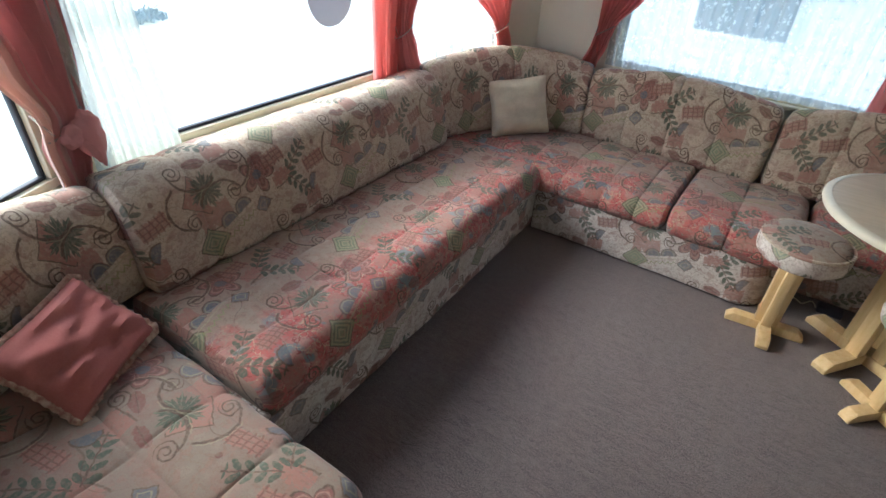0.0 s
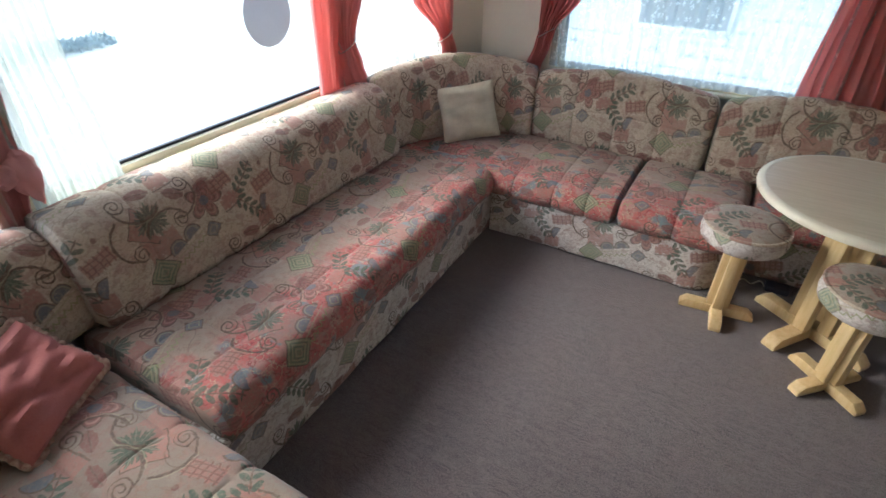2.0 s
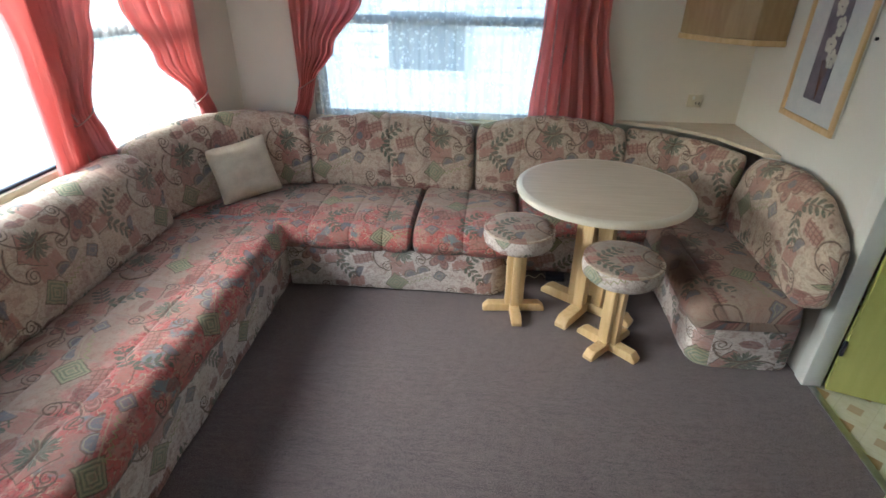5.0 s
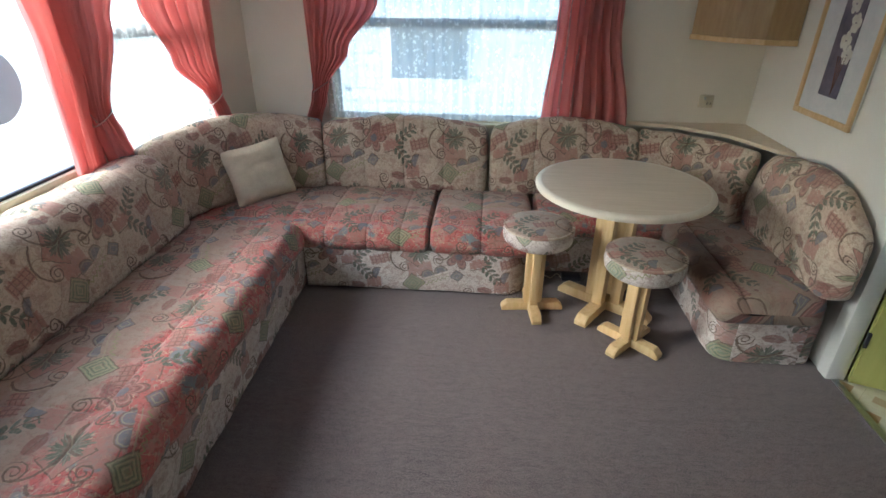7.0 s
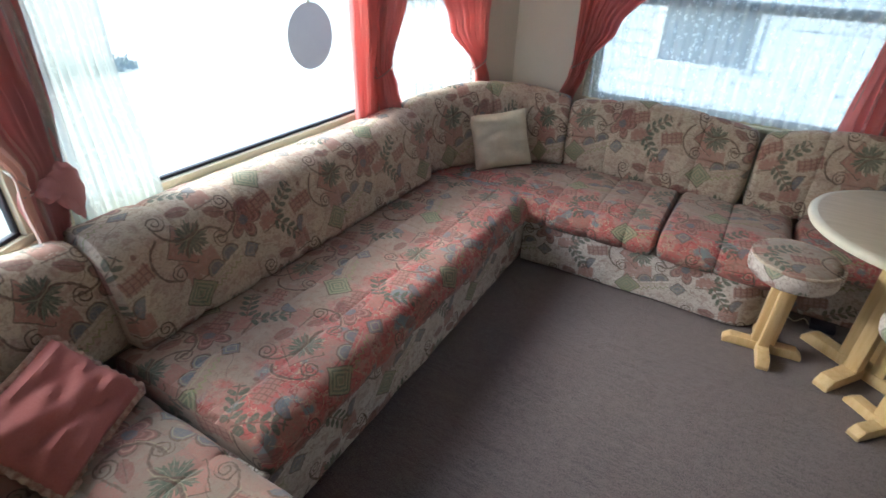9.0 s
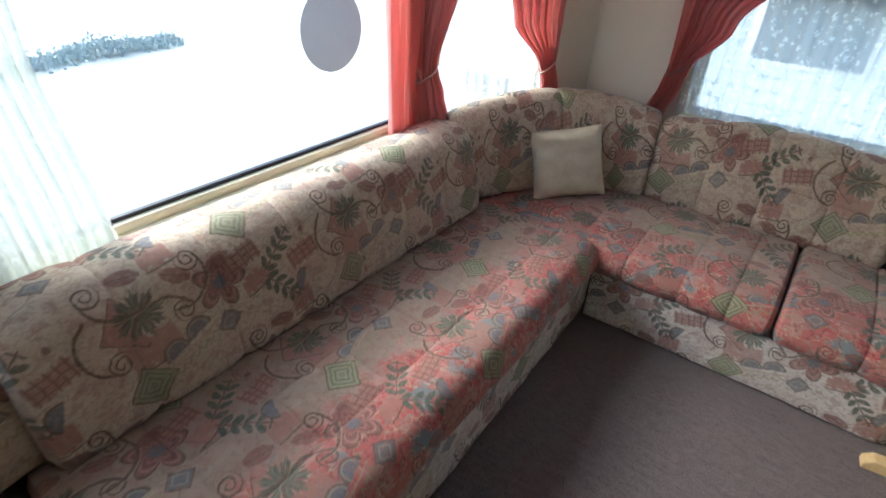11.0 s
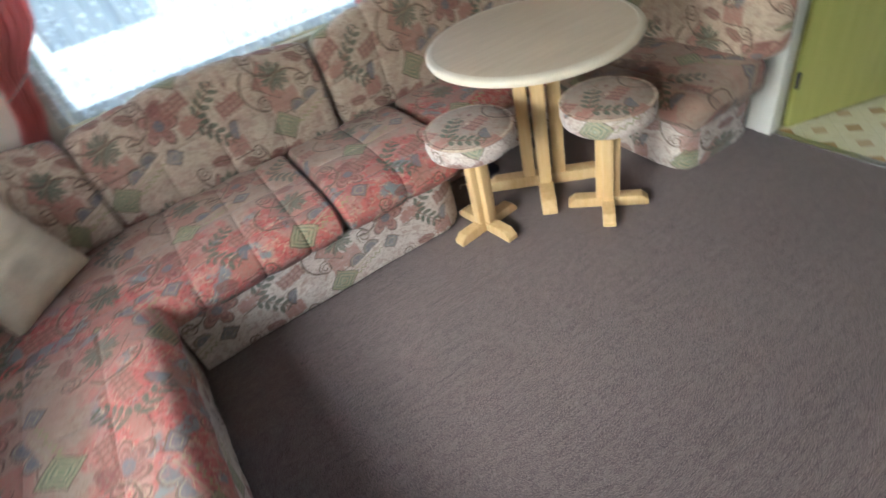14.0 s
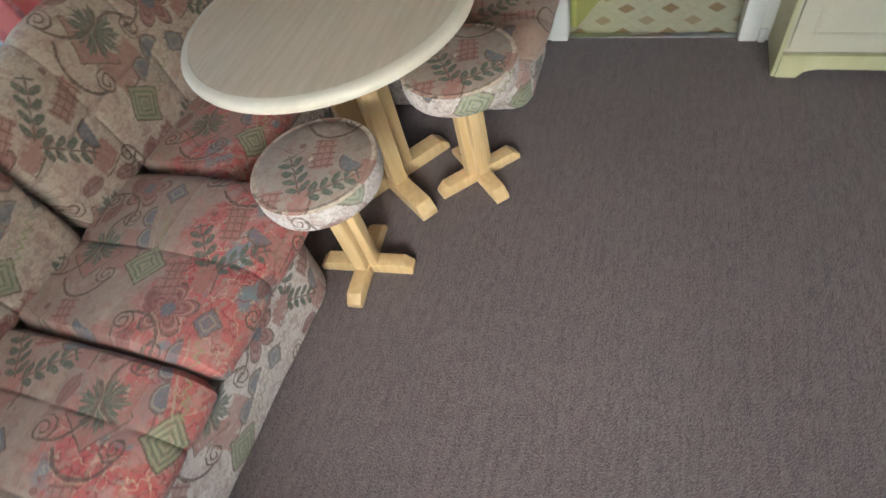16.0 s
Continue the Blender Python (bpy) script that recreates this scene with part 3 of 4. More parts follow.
wall("wall_hall_side", (3.80, 3.52), (5.6, 3.52), 0.06, 0, TOP)


def window(name, p, q, z0, z1, transom=None, label="", sill=0.045):
    """A glazed light in an opening from p to q: cream frame, black seal, pane, sill board and, where there is one, a transom."""
    p, q = Vector((*p, 0)), Vector((*q, 0))
    ln = (q - p).length
    m = Matrix.Translation(p) @ Matrix.Rotation(math.atan2(q.y - p.y, q.x - p.x), 4, "Z")
    top = thing(name, label or "fixed caravan window in a cream frame with a black rubber seal", "window", kind="structure")
    bm = bmesh.new()
    w = 0.035
    for a in ((0, ln, 0.0, 0.05, z0, z0 + w), (0, ln, 0.0, 0.05, z1 - w, z1), (0, w, 0.0, 0.05, z0 + w, z1 - w), (ln - w, ln, 0.0, 0.05, z0 + w, z1 - w)):
        box(bm, *a, bevel=0.004, m=m)
    part("window_frame", bm, M["frame"], top)
    bm = bmesh.new()
    k = 0.014
    for a in ((w, ln - w, 0.022, 0.045, z0 + w, z0 + w + k), (w, ln - w, 0.022, 0.045, z1 - w - k, z1 - w), (w, w + k, 0.022, 0.045, z0 + w + k, z1 - w - k), (ln - w - k, ln - w, 0.022, 0.045, z0 + w + k, z1 - w - k)):
        box(bm, *a, bevel=0.003, m=m)
    part("seal", bm, M["rubber"], top, "black rubber glazing seal")
    pane = part("pane", boxed(w, ln - w, 0.034, 0.038, z0 + w, z1 - w, m=m), M["glass"], top, smooth=False)
    pane.visible_shadow = False
    part("window_sill", boxed(-0.01, ln + 0.01, -sill, 0.002, z0 - 0.02, z0 + 0.004, bevel=0.004, m=m), M["frame"], top)
    if transom:
        part("transom", boxed(w, ln - w, 0.015, 0.06, transom, transom + 0.055, bevel=0.004, m=m), M["rubber"], top, "dark transom bar below the opening light")
    return top


d_far = (Vector((0.42, 3.52)) - Vector((-0.04, BAY[0]))).normalized()
d_near = (Vector((-0.04, BAY[1])) - Vector((0.42, -0.40))).normalized()
window("window_1", (-0.04, BAY[1] + 0.06), (-0.04, BAY[1] + 1.82), SILL, HEAD, sill=0.175)
window("window_2", Vector((-0.04, BAY[0])) + d_far * 0.05, Vector((-0.04, BAY[0])) + d_far * 0.80, SILL, HEAD, 1.42, sill=0.15)
window("window_3", Vector((0.42, -0.40)) + d_near * 0.32, Vector((0.42, -0.40)) + d_near * 1.07, SILL, HEAD, sill=0.12)
window("window_4", (0.98, 3.52), (2.58, 3.52), 0.84, HEAD, 1.44)
window("window_5", (5.35, -0.40), (4.35, -0.40), 0.95, HEAD)

# ---- sofas ----
F = M["fabric"]
sofa_front = thing("fitted_sofa", "long fitted sofa in faded floral fabric below the bay window", "sofa", "fitted sofas")
part("base", upholstery([(0.055, 0.50), (0, 2.66)], [(0.30, 0.005), (0.95, 0.005), (0.955, 0.30), (0.30, 0.30)], (0.1, -0.79), 0.015, (0, 0), side=-1, seed=1), M["fabric_skirt"], sofa_front)
part("seat", upholstery([(0.045, 0.54), (0, 2.64)], [(0.20, 0.25), (0.955, 0.24), (1.0, 0.33), (0.95, 0.435), (0.82, 0.452), (0.70, 0.428), (0.58, 0.452), (0.42, 0.442), (0.20, 0.42)], (-0.367, -0.94), 0.05, (0.03, 0.03), rows=(1.16, 1.40), tufts=(0.28, 0.56, 0.84, 1.12, 1.40, 1.68, 1.90), depth=0.010, side=-1, seed=2), M["fabric_seat"], sofa_front)
part("backrest", upholstery([(0, 0.61), (0, 2.56)], [(0.01, 0.42), (0.37, 0.42), (0.35, 0.58), (0.29, 0.80), (0.20, 0.865), (0.01, 0.835)], (-0.279, -0.485), 0.06, (0.04, 0.04), tufts=(0.28, 0.56, 0.84, 1.12, 1.4, 1.68), depth=0.010, side=-1, seed=3), F, sofa_front)
part("corner_back", upholstery(smooth_path([(0.10, 2.575), (0.15, 2.75), (0.30, 3.02), (0.50, 3.25), (0.70, 3.38), (0.905, 3.44)]), [(-0.07, 0.42), (0.19, 0.42), (0.17, 0.60), (0.13, 0.80), (0.06, 0.87), (-0.07, 0.845)], (0.1, 0), 0.06, (0.03, 0.03), arch=lambda t: 0.09 * math.sin(math.pi * t), tufts=(0.33, 0.66), depth=0.010, side=-1, seed=4), F, sofa_front)
part("corner_back", upholstery(smooth_path([(0.62, -0.30), (0.40, -0.20), (0.25, 0.05), (0.15, 0.33), (0.10, 0.595)]), [(-0.06, 0.42), (0.19, 0.42), (0.17, 0.60), (0.13, 0.78), (0.06, 0.84), (-0.06, 0.82)], (0.3, 0), 0.06, (0.03, 0.03), arch=lambda t: 0.07 * math.sin(math.pi * t), tufts=(0.33, 0.66), depth=0.010, side=-1, seed=5), F, sofa_front)

sofa_side = thing("fitted_sofa", "fitted sofa in worn red floral fabric below the side window", "sofa", "fitted sofas")
part("base", upholstery([(0.97, 3.48), (2.32, 3.48)], [(0.10, 0.005), (0.83, 0.005), (0.835, 0.29), (0.10, 0.29)], (-0.664, -0.79), 0.015, (0, 0.16), flat=True, side=-1, seed=6), M["fabric_skirt"], sofa_side)
part("base", upholstery([(2.20, 3.48), (3.26, 3.48)], [(0.10, 0.005), (0.50, 0.005), (0.50, 0.29), (0.10, 0.29)], (0.4, 0.1), 0.015, (0, 0), side=-1, seed=16), M["fabric_skirt"], sofa_side)
part("seat", upholstery([(0.24, 3.48), (1.725, 3.48)], [(0.14, 0.26), (0.83, 0.26), (0.875, 0.33), (0.83, 0.42), (0.5, 0.445), (0.14, 0.43)], (-1.317, -0.85), 0.05, (0.03, 0.03), tufts=(0.62, 0.87, 1.12, 1.32), rows=(0.98, 1.22), depth=0.009, side=-1, seed=7), M["fabric_seat"], sofa_side)
part("seat", upholstery([(1.735, 3.48), (2.36, 3.48)], [(0.14, 0.26), (0.83, 0.26), (0.875, 0.33), (0.83, 0.43), (0.5, 0.455), (0.14, 0.43)], (0.15, -0.85), 0.05, (0.04, 0.08), tufts=(0.3,), rows=(0.98, 1.22), depth=0.009, side=-1, seed=8), M["fabric_seat"], sofa_side)
part("seat", upholstery([(2.37, 3.48), (3.16, 3.48)], [(0.14, 0.26), (0.52, 0.26), (0.56, 0.33), (0.53, 0.42), (0.14, 0.43)], (0.6, -0.55), 0.05, (0.03, 0.03), side=-1, seed=9), M["fabric_seat"], sofa_side)
part("backrest", upholstery([(0.92, 3.48), (2.055, 3.48)], [(0.03, 0.40), (0.19, 0.40), (0.19, 0.58), (0.16, 0.78), (0.10, 0.85), (0.03, 0.84)], (-0.096, -0.31), 0.05, (0.05, 0.05), arch=lambda t: 0.065 * math.sin(math.pi * t), rows=(0.40,), tufts=(0.30, 0.57, 0.84), depth=0.010, side=-1, seed=10), F, sofa_side)
part("backrest", upholstery([(2.065, 3.48), (3.04, 3.48)], [(0.03, 0.40), (0.19, 0.40), (0.19, 0.58), (0.16, 0.78), (0.10, 0.85), (0.03, 0.84)], (-0.46, -0.31), 0.05, (0.05, 0.05), arch=lambda t: 0.08 * math.sin(math.pi * t), rows=(0.40,), tufts=(0.3, 0.62), depth=0.010, side=-1, seed=11), F, sofa_side)

sofa_end = thing("fitted_sofa", "short fitted dinette seat in floral fabric against the partition", "sofa", "fitted sofas")
part("base", upholstery([(3.74, 3.50), (3.74, 2.125)], [(0.02, 0.005), (0.52, 0.005), (0.53, 0.30), (0.02, 0.30)], (0.2, -0.55), 0.015, (0, 0.09), flat=True, side=-1, seed=12), M["fabric_skirt"], sofa_end)
part("seat", upholstery([(3.74, 3.40), (3.74, 2.03)], [(0.10, 0.27), (0.56, 0.26), (0.61, 0.33), (0.57, 0.43), (0.10, 0.44)], (0.1, -0.58), 0.05, (0.03, 0.08), rows=(0.75,), depth=0.011, side=-1, seed=13), M["fabric_stained"], sofa_end, "seat with a large dark brown stain")
part("corner_back", upholstery(smooth_path([(3.05, 3.46), (3.30, 3.36), (3.50, 3.18), (3.62, 2.95)]), [(0.0, 0.40), (0.15, 0.40), (0.15, 0.60), (0.11, 0.80), (0.05, 0.86), (0.0, 0.85)], (0.1, 0), 0.05, (0.03, 0.03), tufts=(0.33,), depth=0.010, side=-1, seed=14), F, sofa_end)
part("backrest", upholstery([(3.725, 2.94), (3.725, 2.00)], [(0.01, 0.42), (0.16, 0.42), (0.17, 0.60), (0.13, 0.78), (0.07, 0.85), (0.01, 0.84)], (0.2, 0), 0.05, (0.05, 0.12), arch=lambda t: 0.07 * math.sin(math.pi * min(1, t * 1.1)) - 0.10 * max(0, t - 0.7) / 0.3, tufts=(0.3, 0.6), depth=0.010, side=-1, seed=15), F, sofa_end)

sofa_near = thing("fitted_sofa", "fitted corner sofa in floral fabric with a rounded seat end", "sofa", "fitted sofas")
part("base", upholstery([(1.42, -0.36), (0.32, -0.36)], [(0.05, 0.005), (0.84, 0.005), (0.845, 0.30), (0.05, 0.30)], (0.2, -0.79), 0.015, (0.12, 0), flat=True, side=-1, seed=20), M["fabric_skirt"], sofa_near)
part("seat", upholstery([(1.52, -0.36), (0.34, -0.36)], [(0.14, 0.25), (0.84, 0.25), (0.90, 0.33), (0.86, 0.43), (0.66, 0.45), (0.5, 0.432), (0.32, 0.45), (0.14, 0.43)], (0.2, -0.85), 0.06, (0.09, 0.03), tufts=(0.30, 0.60, 0.90), rows=(0.98, 1.22), depth=0.010, side=-1, seed=21), M["fabric_near_shaded"], sofa_near)
part("backrest", upholstery([(1.50, -0.37), (0.64, -0.37)], [(0.0, 0.43), (0.15, 0.43), (0.18, 0.58), (0.16, 0.78), (0.10, 0.85), (0.0, 0.84)], (0.2, 0), 0.05, (0.06, 0.03), tufts=(0.3, 0.6), depth=0.010, side=-1, seed=22), F, sofa_near)


# ---- table and stools ----
def bar(bm, a, b, w, h, bevel=0.006):
    """A level or upright square bar between two points."""
    a, b = Vector(a), Vector(b)
    d = b - a
    m = Matrix.Translation((a + b) / 2) @ d.to_track_quat("X", "Z").to_matrix().to_4x4()
    return box(bm, -d.length / 2, d.length / 2, -w / 2, w / 2, -h / 2, h / 2, bevel, m)


def foot(length, w, h):
    """A base arm with its outer end sloped."""
    bm = bmesh.new()
    prof = [(0, 0), (length, 0), (length, h * 0.45), (length - h * 0.6, h), (0, h)]
    lo = [bm.verts.new((x, -w / 2, z)) for x, z in prof]
    hi = [bm.verts.new((x, w / 2, z)) for x, z in prof]
    bm.faces.new(lo)
    bm.faces.new(hi[::-1])
    for i in range(5):
        bm.faces.new((lo[i], hi[i], hi[(i + 1) % 5], lo[(i + 1) % 5]))
    bmesh.ops.recalc_face_normals(bm, faces=bm.faces)
    bmesh.ops.bevel(bm, geom=list(bm.edges), offset=0.004, segments=2, affect="EDGES", profile=0.5)
    return bm


def pedestal(top, arm, w, h, post, spread, height, turn):
    for i in range(4):
        f = part("foot", foot(arm, w, h), M["pine"], top)
        f.matrix_basis = pose(0, 0, 0, 0, 0, turn + 90 * i)
    for i in range(4):
        a = radians(turn + 90 * i)
        x, y = spread * math.cos(a), spread * math.sin(a)
        bm = boxed(-post / 2, post / 2, -post / 2, post / 2, h - 0.004, height, bevel=0.004)
        p = part("post", bm, M["pine"], top)
        p.matrix_basis = pose(x, y, 0, 0, 0, turn)


def stool(at, turn, height=0.55):
    top = thing("stool", "low round stool with floral padded seat and pine pedestal", "stool", "stools by the table", at=(*at, 0))
    pedestal(top, 0.178, 0.055, 0.05, 0.045, 0.03, height - 0.10, turn)
    part("mounting_plate", lathe(bmesh.new(), [(0.11, height - 0.115), (0.11, height - 0.10)], 24), M["pine"], top)
    side = [(0.12, -0.110), (0.170, -0.110), (0.187, -0.095), (0.194, -0.065), (0.192, -0.035), (0.184, -0.018)]
    bm = lathe(bmesh.new(), [(r, height + z) for r, z in side], 48)
    lay = bm.loops.layers.uv.verify()
    for f in bm.faces:
        a0 = math.atan2(f.calc_center_median().y, f.calc_center_median().x)
        for lp in f.loops:
            a = math.atan2(lp.vert.co.y, lp.vert.co.x)
            a += 2 * math.pi * round((a0 - a) / (2 * math.pi))
            lp[lay].uv = (a * 0.19 + at[0], lp.vert.co.z - height - 0.02 + at[1])
    part("seat", bm, M["fabric_skirt"], top, "round floral padded seat")
    part("seat_top", lathe(bmesh.new(), [(0.184, height - 0.020), (0.170, height - 0.008), (0.13, height + 0.0), (0.06, height + 0.004), (0.03, height + 0.002), (0.008, height - 0.003)], 48, (0, 0, 0)), M["fabric_stool"], top)
    part("piping", lathe(bmesh.new(), [(0.178, height - 0.020), (0.188, height - 0.024), (0.193, height - 0.018), (0.188, height - 0.011), (0.178, height - 0.013)], 48), F, top)
    part("button", lathe(bmesh.new(), [(0.010, height - 0.003), (0.008, height + 0.002), (0.003, height + 0.004)], 14), F, top)
    return top


stool((2.345, 2.54), 6)
stool((2.838, 2.245), 46)
table = thing("round_table", "round pale oak table on a varnished pine pedestal", "table", at=(2.77, 2.606, 0))
pedestal(table, 0.285, 0.07, 0.06, 0.06, 0.075, 0.735, 53.6)
R = 0.458
M["lip"] = grained("pale_limed_edge", (0.76, 0.68, 0.55), (0.84, 0.77, 0.65), 8, 0.4, bump=0.04)
part("tabletop", lathe(bmesh.new(), [(R - 0.06, 0.732), (R - 0.034, 0.740), (R - 0.030, 0.764), (R - 0.06, 0.766)], 72), M["table"], table)
part("edge_moulding", lathe(bmesh.new(), [(R - 0.034, 0.728), (R - 0.012, 0.729), (R - 0.004, 0.733), (R - 0.004, 0.739), (R, 0.742), (R, 0.752), (R - 0.005, 0.759), (R - 0.016, 0.764), (R - 0.0295, 0.766), (R - 0.034, 0.763)], 72), M["lip"], table, "pale moulded table edge")


# ---- curtains and nets ----
def drape(name, frame_m, rows, folds, amp, mat, label, category, depth=0.0, group="", thick=0.003, tie=None, ragged=0.0, seed=0):
    """A hanging cloth on a wall frame (x along the wall, y into the room, z up): rows of (height, from, to, fold depth factor),
    top to bottom, smoothly joined, gathered into soft folds."""
    rnd = random.Random(seed)
    ph, k = rnd.random() * 6, [rnd.uniform(0.6, 1.4) for _ in range(40)]
    bm = bmesh.new()
    lay = bm.loops.layers.uv.verify()
    cols, hs = folds * 12 + 1, []
    for (za, a0, a1, f0), (zb, b0, b1, f1) in zip(rows, rows[1:]):
        cnt = max(2, round((za - zb) / 0.03))
        for i in range(cnt):
            t = i / cnt
            e = t * t * (3 - 2 * t)
            hs.append((za + (zb - za) * t, a0 + (b0 - a0) * e, a1 + (b1 - a1) * e, f0 + (f1 - f0) * e))
    hs.append(rows[-1])
    grid = []
    for z, a, c, f in hs:
        row = []
        for j in range(cols):
            s = j / (cols - 1)
            w = 2 * math.pi * folds * s + ph + 0.35 * math.sin(z * 3 + ph + s * 5)
            fold = math.sin(w) * k[int(folds * s) % 40] + 0.3 * math.sin(2.3 * w + z * 4)
            x = a + (c - a) * s + 0.12 * amp * f * math.cos(w)
            dz = ragged * math.sin(w * 0.5 + 1) if z == hs[-1][0] else 0
            row.append(bm.verts.new((x, depth + amp * f * fold + 0.006 * noise.noise(Vector((x * 6, z * 5, seed))), z + dz)))
        grid.append(row)
    for i in range(len(grid) - 1):
        for j in range(cols - 1):
            fc = bm.faces.new((grid[i][j], grid[i + 1][j], grid[i + 1][j + 1], grid[i][j + 1]))
            for lp, (jj, ii) in zip(fc.loops, ((j, i), (j, i + 1), (j + 1, i + 1), (j + 1, i))):
                lp[lay].uv = (jj / (cols - 1) * folds * 0.1, hs[ii][0])
    bm.transform(frame_m)
    top = thing(name, label, category, group)
    cl = part("cloth", bm, mat, top)
    if thick:
        so = cl.modifiers.new("thickness", "SOLIDIFY")
        so.thickness = thick
    if tie:
        x, z, w = tie
        bm = bmesh.new()
        pts = [(x + w * math.cos(q), depth + 0.035 * math.sin(q), z + 0.035 * math.cos(q)) for q in np.linspace(0, 2 * math.pi, 20)[:-1]]
        for a, c in zip(pts, pts[1:] + pts[:1]):
            bar(bm, a, c, 0.006, 0.006, 0)
        bar(bm, (x - w, depth - 0.03, z + 0.055), (x - w * 0.9, depth + 0.03, z - 0.01), 0.005, 0.005, 0)
        bm.transform(frame_m)
        part("tieback", bm, M["lace"], top, "pale cord tieback")
    return top


def on_wall(p, q):
    """The frame of a wall that runs from p to q, with the room on its right."""
    p, q = Vector((*p, 0)), Vector((*q, 0))
    return Matrix.Translation(p) @ Matrix.Rotation(math.atan2(q.y - p.y, q.x - p.x), 4, "Z") @ Matrix.Diagonal((1, -1, 1, 1))


W_FRONT, W_FAR, W_NEAR, W_SIDE = on_wall((-0.04, 0), (-0.04, 1)), on_wall((-0.04, BAY[0]), (0.42, 3.52)), on_wall((0.42, -0.40), (-0.04, BAY[1])), on_wall((0, 3.52), (1, 3.52))
CUR = "coral-red cotton curtain"
drape("curtain", W_FRONT, [(1.98, 2.17, 2.54, 1), (1.4, 2.25, 2.52, 1), (0.81, 2.26, 2.45, 0.9)], 4, 0.022, M["curtain"], CUR + " hanging straight beside the bay window", "curtain", 0.045, "coral curtains", seed=1)
drape("curtain", W_FAR, [(1.98, -0.02, 0.44, 1), (1.5, -0.02, 0.20, 1), (1.08, -0.02, 0.085, 0.7), (0.95, -0.02, 0.125, 0.8), (0.83, 0.0, 0.155, 0.9)], 4, 0.022, M["curtain"], CUR + " drawn aside at the bay corner", "curtain", 0.075, "coral curtains", tie=(0.03, 1.06, 0.055), seed=2)
drape("curtain", W_FAR, [(1.98, 0.22, 0.82, 1), (1.6, 0.37, 0.81, 1), (1.28, 0.50, 0.80, 0.9), (1.04, 0.70, 0.80, 0.6), (0.97, 0.73, 0.83, 0.7), (0.895, 0.74, 0.85, 0.8)], 6, 0.022, M["curtain"], CUR + " swept aside and tied at the bay corner window", "curtain", 0.055, "coral curtains", tie=(0.75, 1.035, 0.06), seed=3)
drape("curtain", W_SIDE, [(1.98, 0.88, 1.75, 1), (1.60, 0.86, 1.33, 1), (1.3, 0.865, 1.12, 0.9), (1.08, 0.865, 0.97, 0.6), (1.0, 0.85, 0.95, 0.7), (0.835, 0.80, 0.90, 0.8)], 7, 0.022, M["curtain"], CUR + " swept aside and tied at the side window", "curtain", 0.06, "coral curtains", tie=(0.918, 1.07, 0.055), seed=4)
drape("curtain", W_SIDE, [(1.98, 2.47, 2.82, 1), (1.5, 2.45, 2.84, 1), (0.865, 2.40, 2.96, 1.1)], 6, 0.024, M["curtain"], CUR + " hanging loose at the side window", "curtain", 0.06, "coral curtains", seed=5)
near = drape("curtain", W_NEAR, [(1.98, 0.74, 1.24, 1), (1.5, 0.90, 1.24, 1), (1.25, 0.98, 1.23, 0.9), (1.06, 1.04, 1.20, 0.7), (0.97, 1.00, 1.16, 0.9), (0.80, 1.02, 1.12, 0.8)], 5, 0.026, M["curtain_near"], "dusty-pink curtain with a pale lining, tied and bunched", "curtain", 0.075, "coral curtains", tie=(1.09, 1.03, 0.085), seed=6)
turned = drape("lining", W_NEAR, [(1.98, 0.60, 0.76, 1), (1.5, 0.79, 0.92, 1), (1.25, 0.90, 1.01, 0.9), (1.06, 0.99, 1.07, 0.7), (0.97, 0.98, 1.05, 0.9), (0.80, 0.99, 1.05, 0.8)], 2, 0.012, M["lining"], "pale lining", "curtain", 0.085, seed=16)
lining = turned.children[0]
lining.parent, lining.name = near, "lining"
bpy.data.objects.remove(turned)
# the bunched cloth at the tie and its hanging corner
for c, size, sd in (((1.08, 0.115, 1.00), (0.052, 0.030, 0.042), 1), ((1.135, 0.115, 0.985), (0.060, 0.032, 0.085), 2)):
    bm = bmesh.new()
    bmesh.ops.create_icosphere(bm, subdivisions=4, radius=1.0)
    for v in bm.verts:
        q = v.co.copy()
        k = 1 + 0.30 * noise.noise(q * 1.6 + Vector((sd * 5, 0, 0))) - 0.16 * abs(noise.noise(Vector((q.x * 2.5 + q.z * 2, q.y, sd * 3))))
        drop = 0.75 * max(0.0, -q.z) * (sd - 1)
        v.co = Vector((c[0] + size[0] * q.x * k * (1 - 0.6 * drop) + 0.03 * drop, c[1] + size[1] * q.y * k, c[2] + size[2] * q.z * k * (1 + drop)))
    bm.transform(W_NEAR)
    part("knot", bm, M["curtain_near"], near)
drape("net_curtain", W_FRONT, [(1.98, 0.66, 0.98, 1), (1.4, 0.70, 0.97, 1), (0.785, 0.68, 1.03, 1)], 9, 0.014, M["lace_gathered"], "white lace net curtain drawn to the end of the bay window", "net curtain", 0.055, "net curtains", 0, ragged=0.01, seed=7)
drape("net_curtain", W_FAR, [(1.98, 0.0, 0.84, 1), (0.84, 0.04, 0.80, 1)], 12, 0.010, M["lace"], "white lace net curtain over the bay corner window", "net curtain", 0.022, "net curtains", 0, ragged=0.01, seed=8)
drape("net_curtain", W_SIDE, [(1.98, 0.93, 2.62, 1), (0.86, 0.95, 2.60, 1)], 22, 0.010, M["lace"], "white lace net curtain over the side window", "net curtain", 0.022, "net curtains", 0, seed=9)

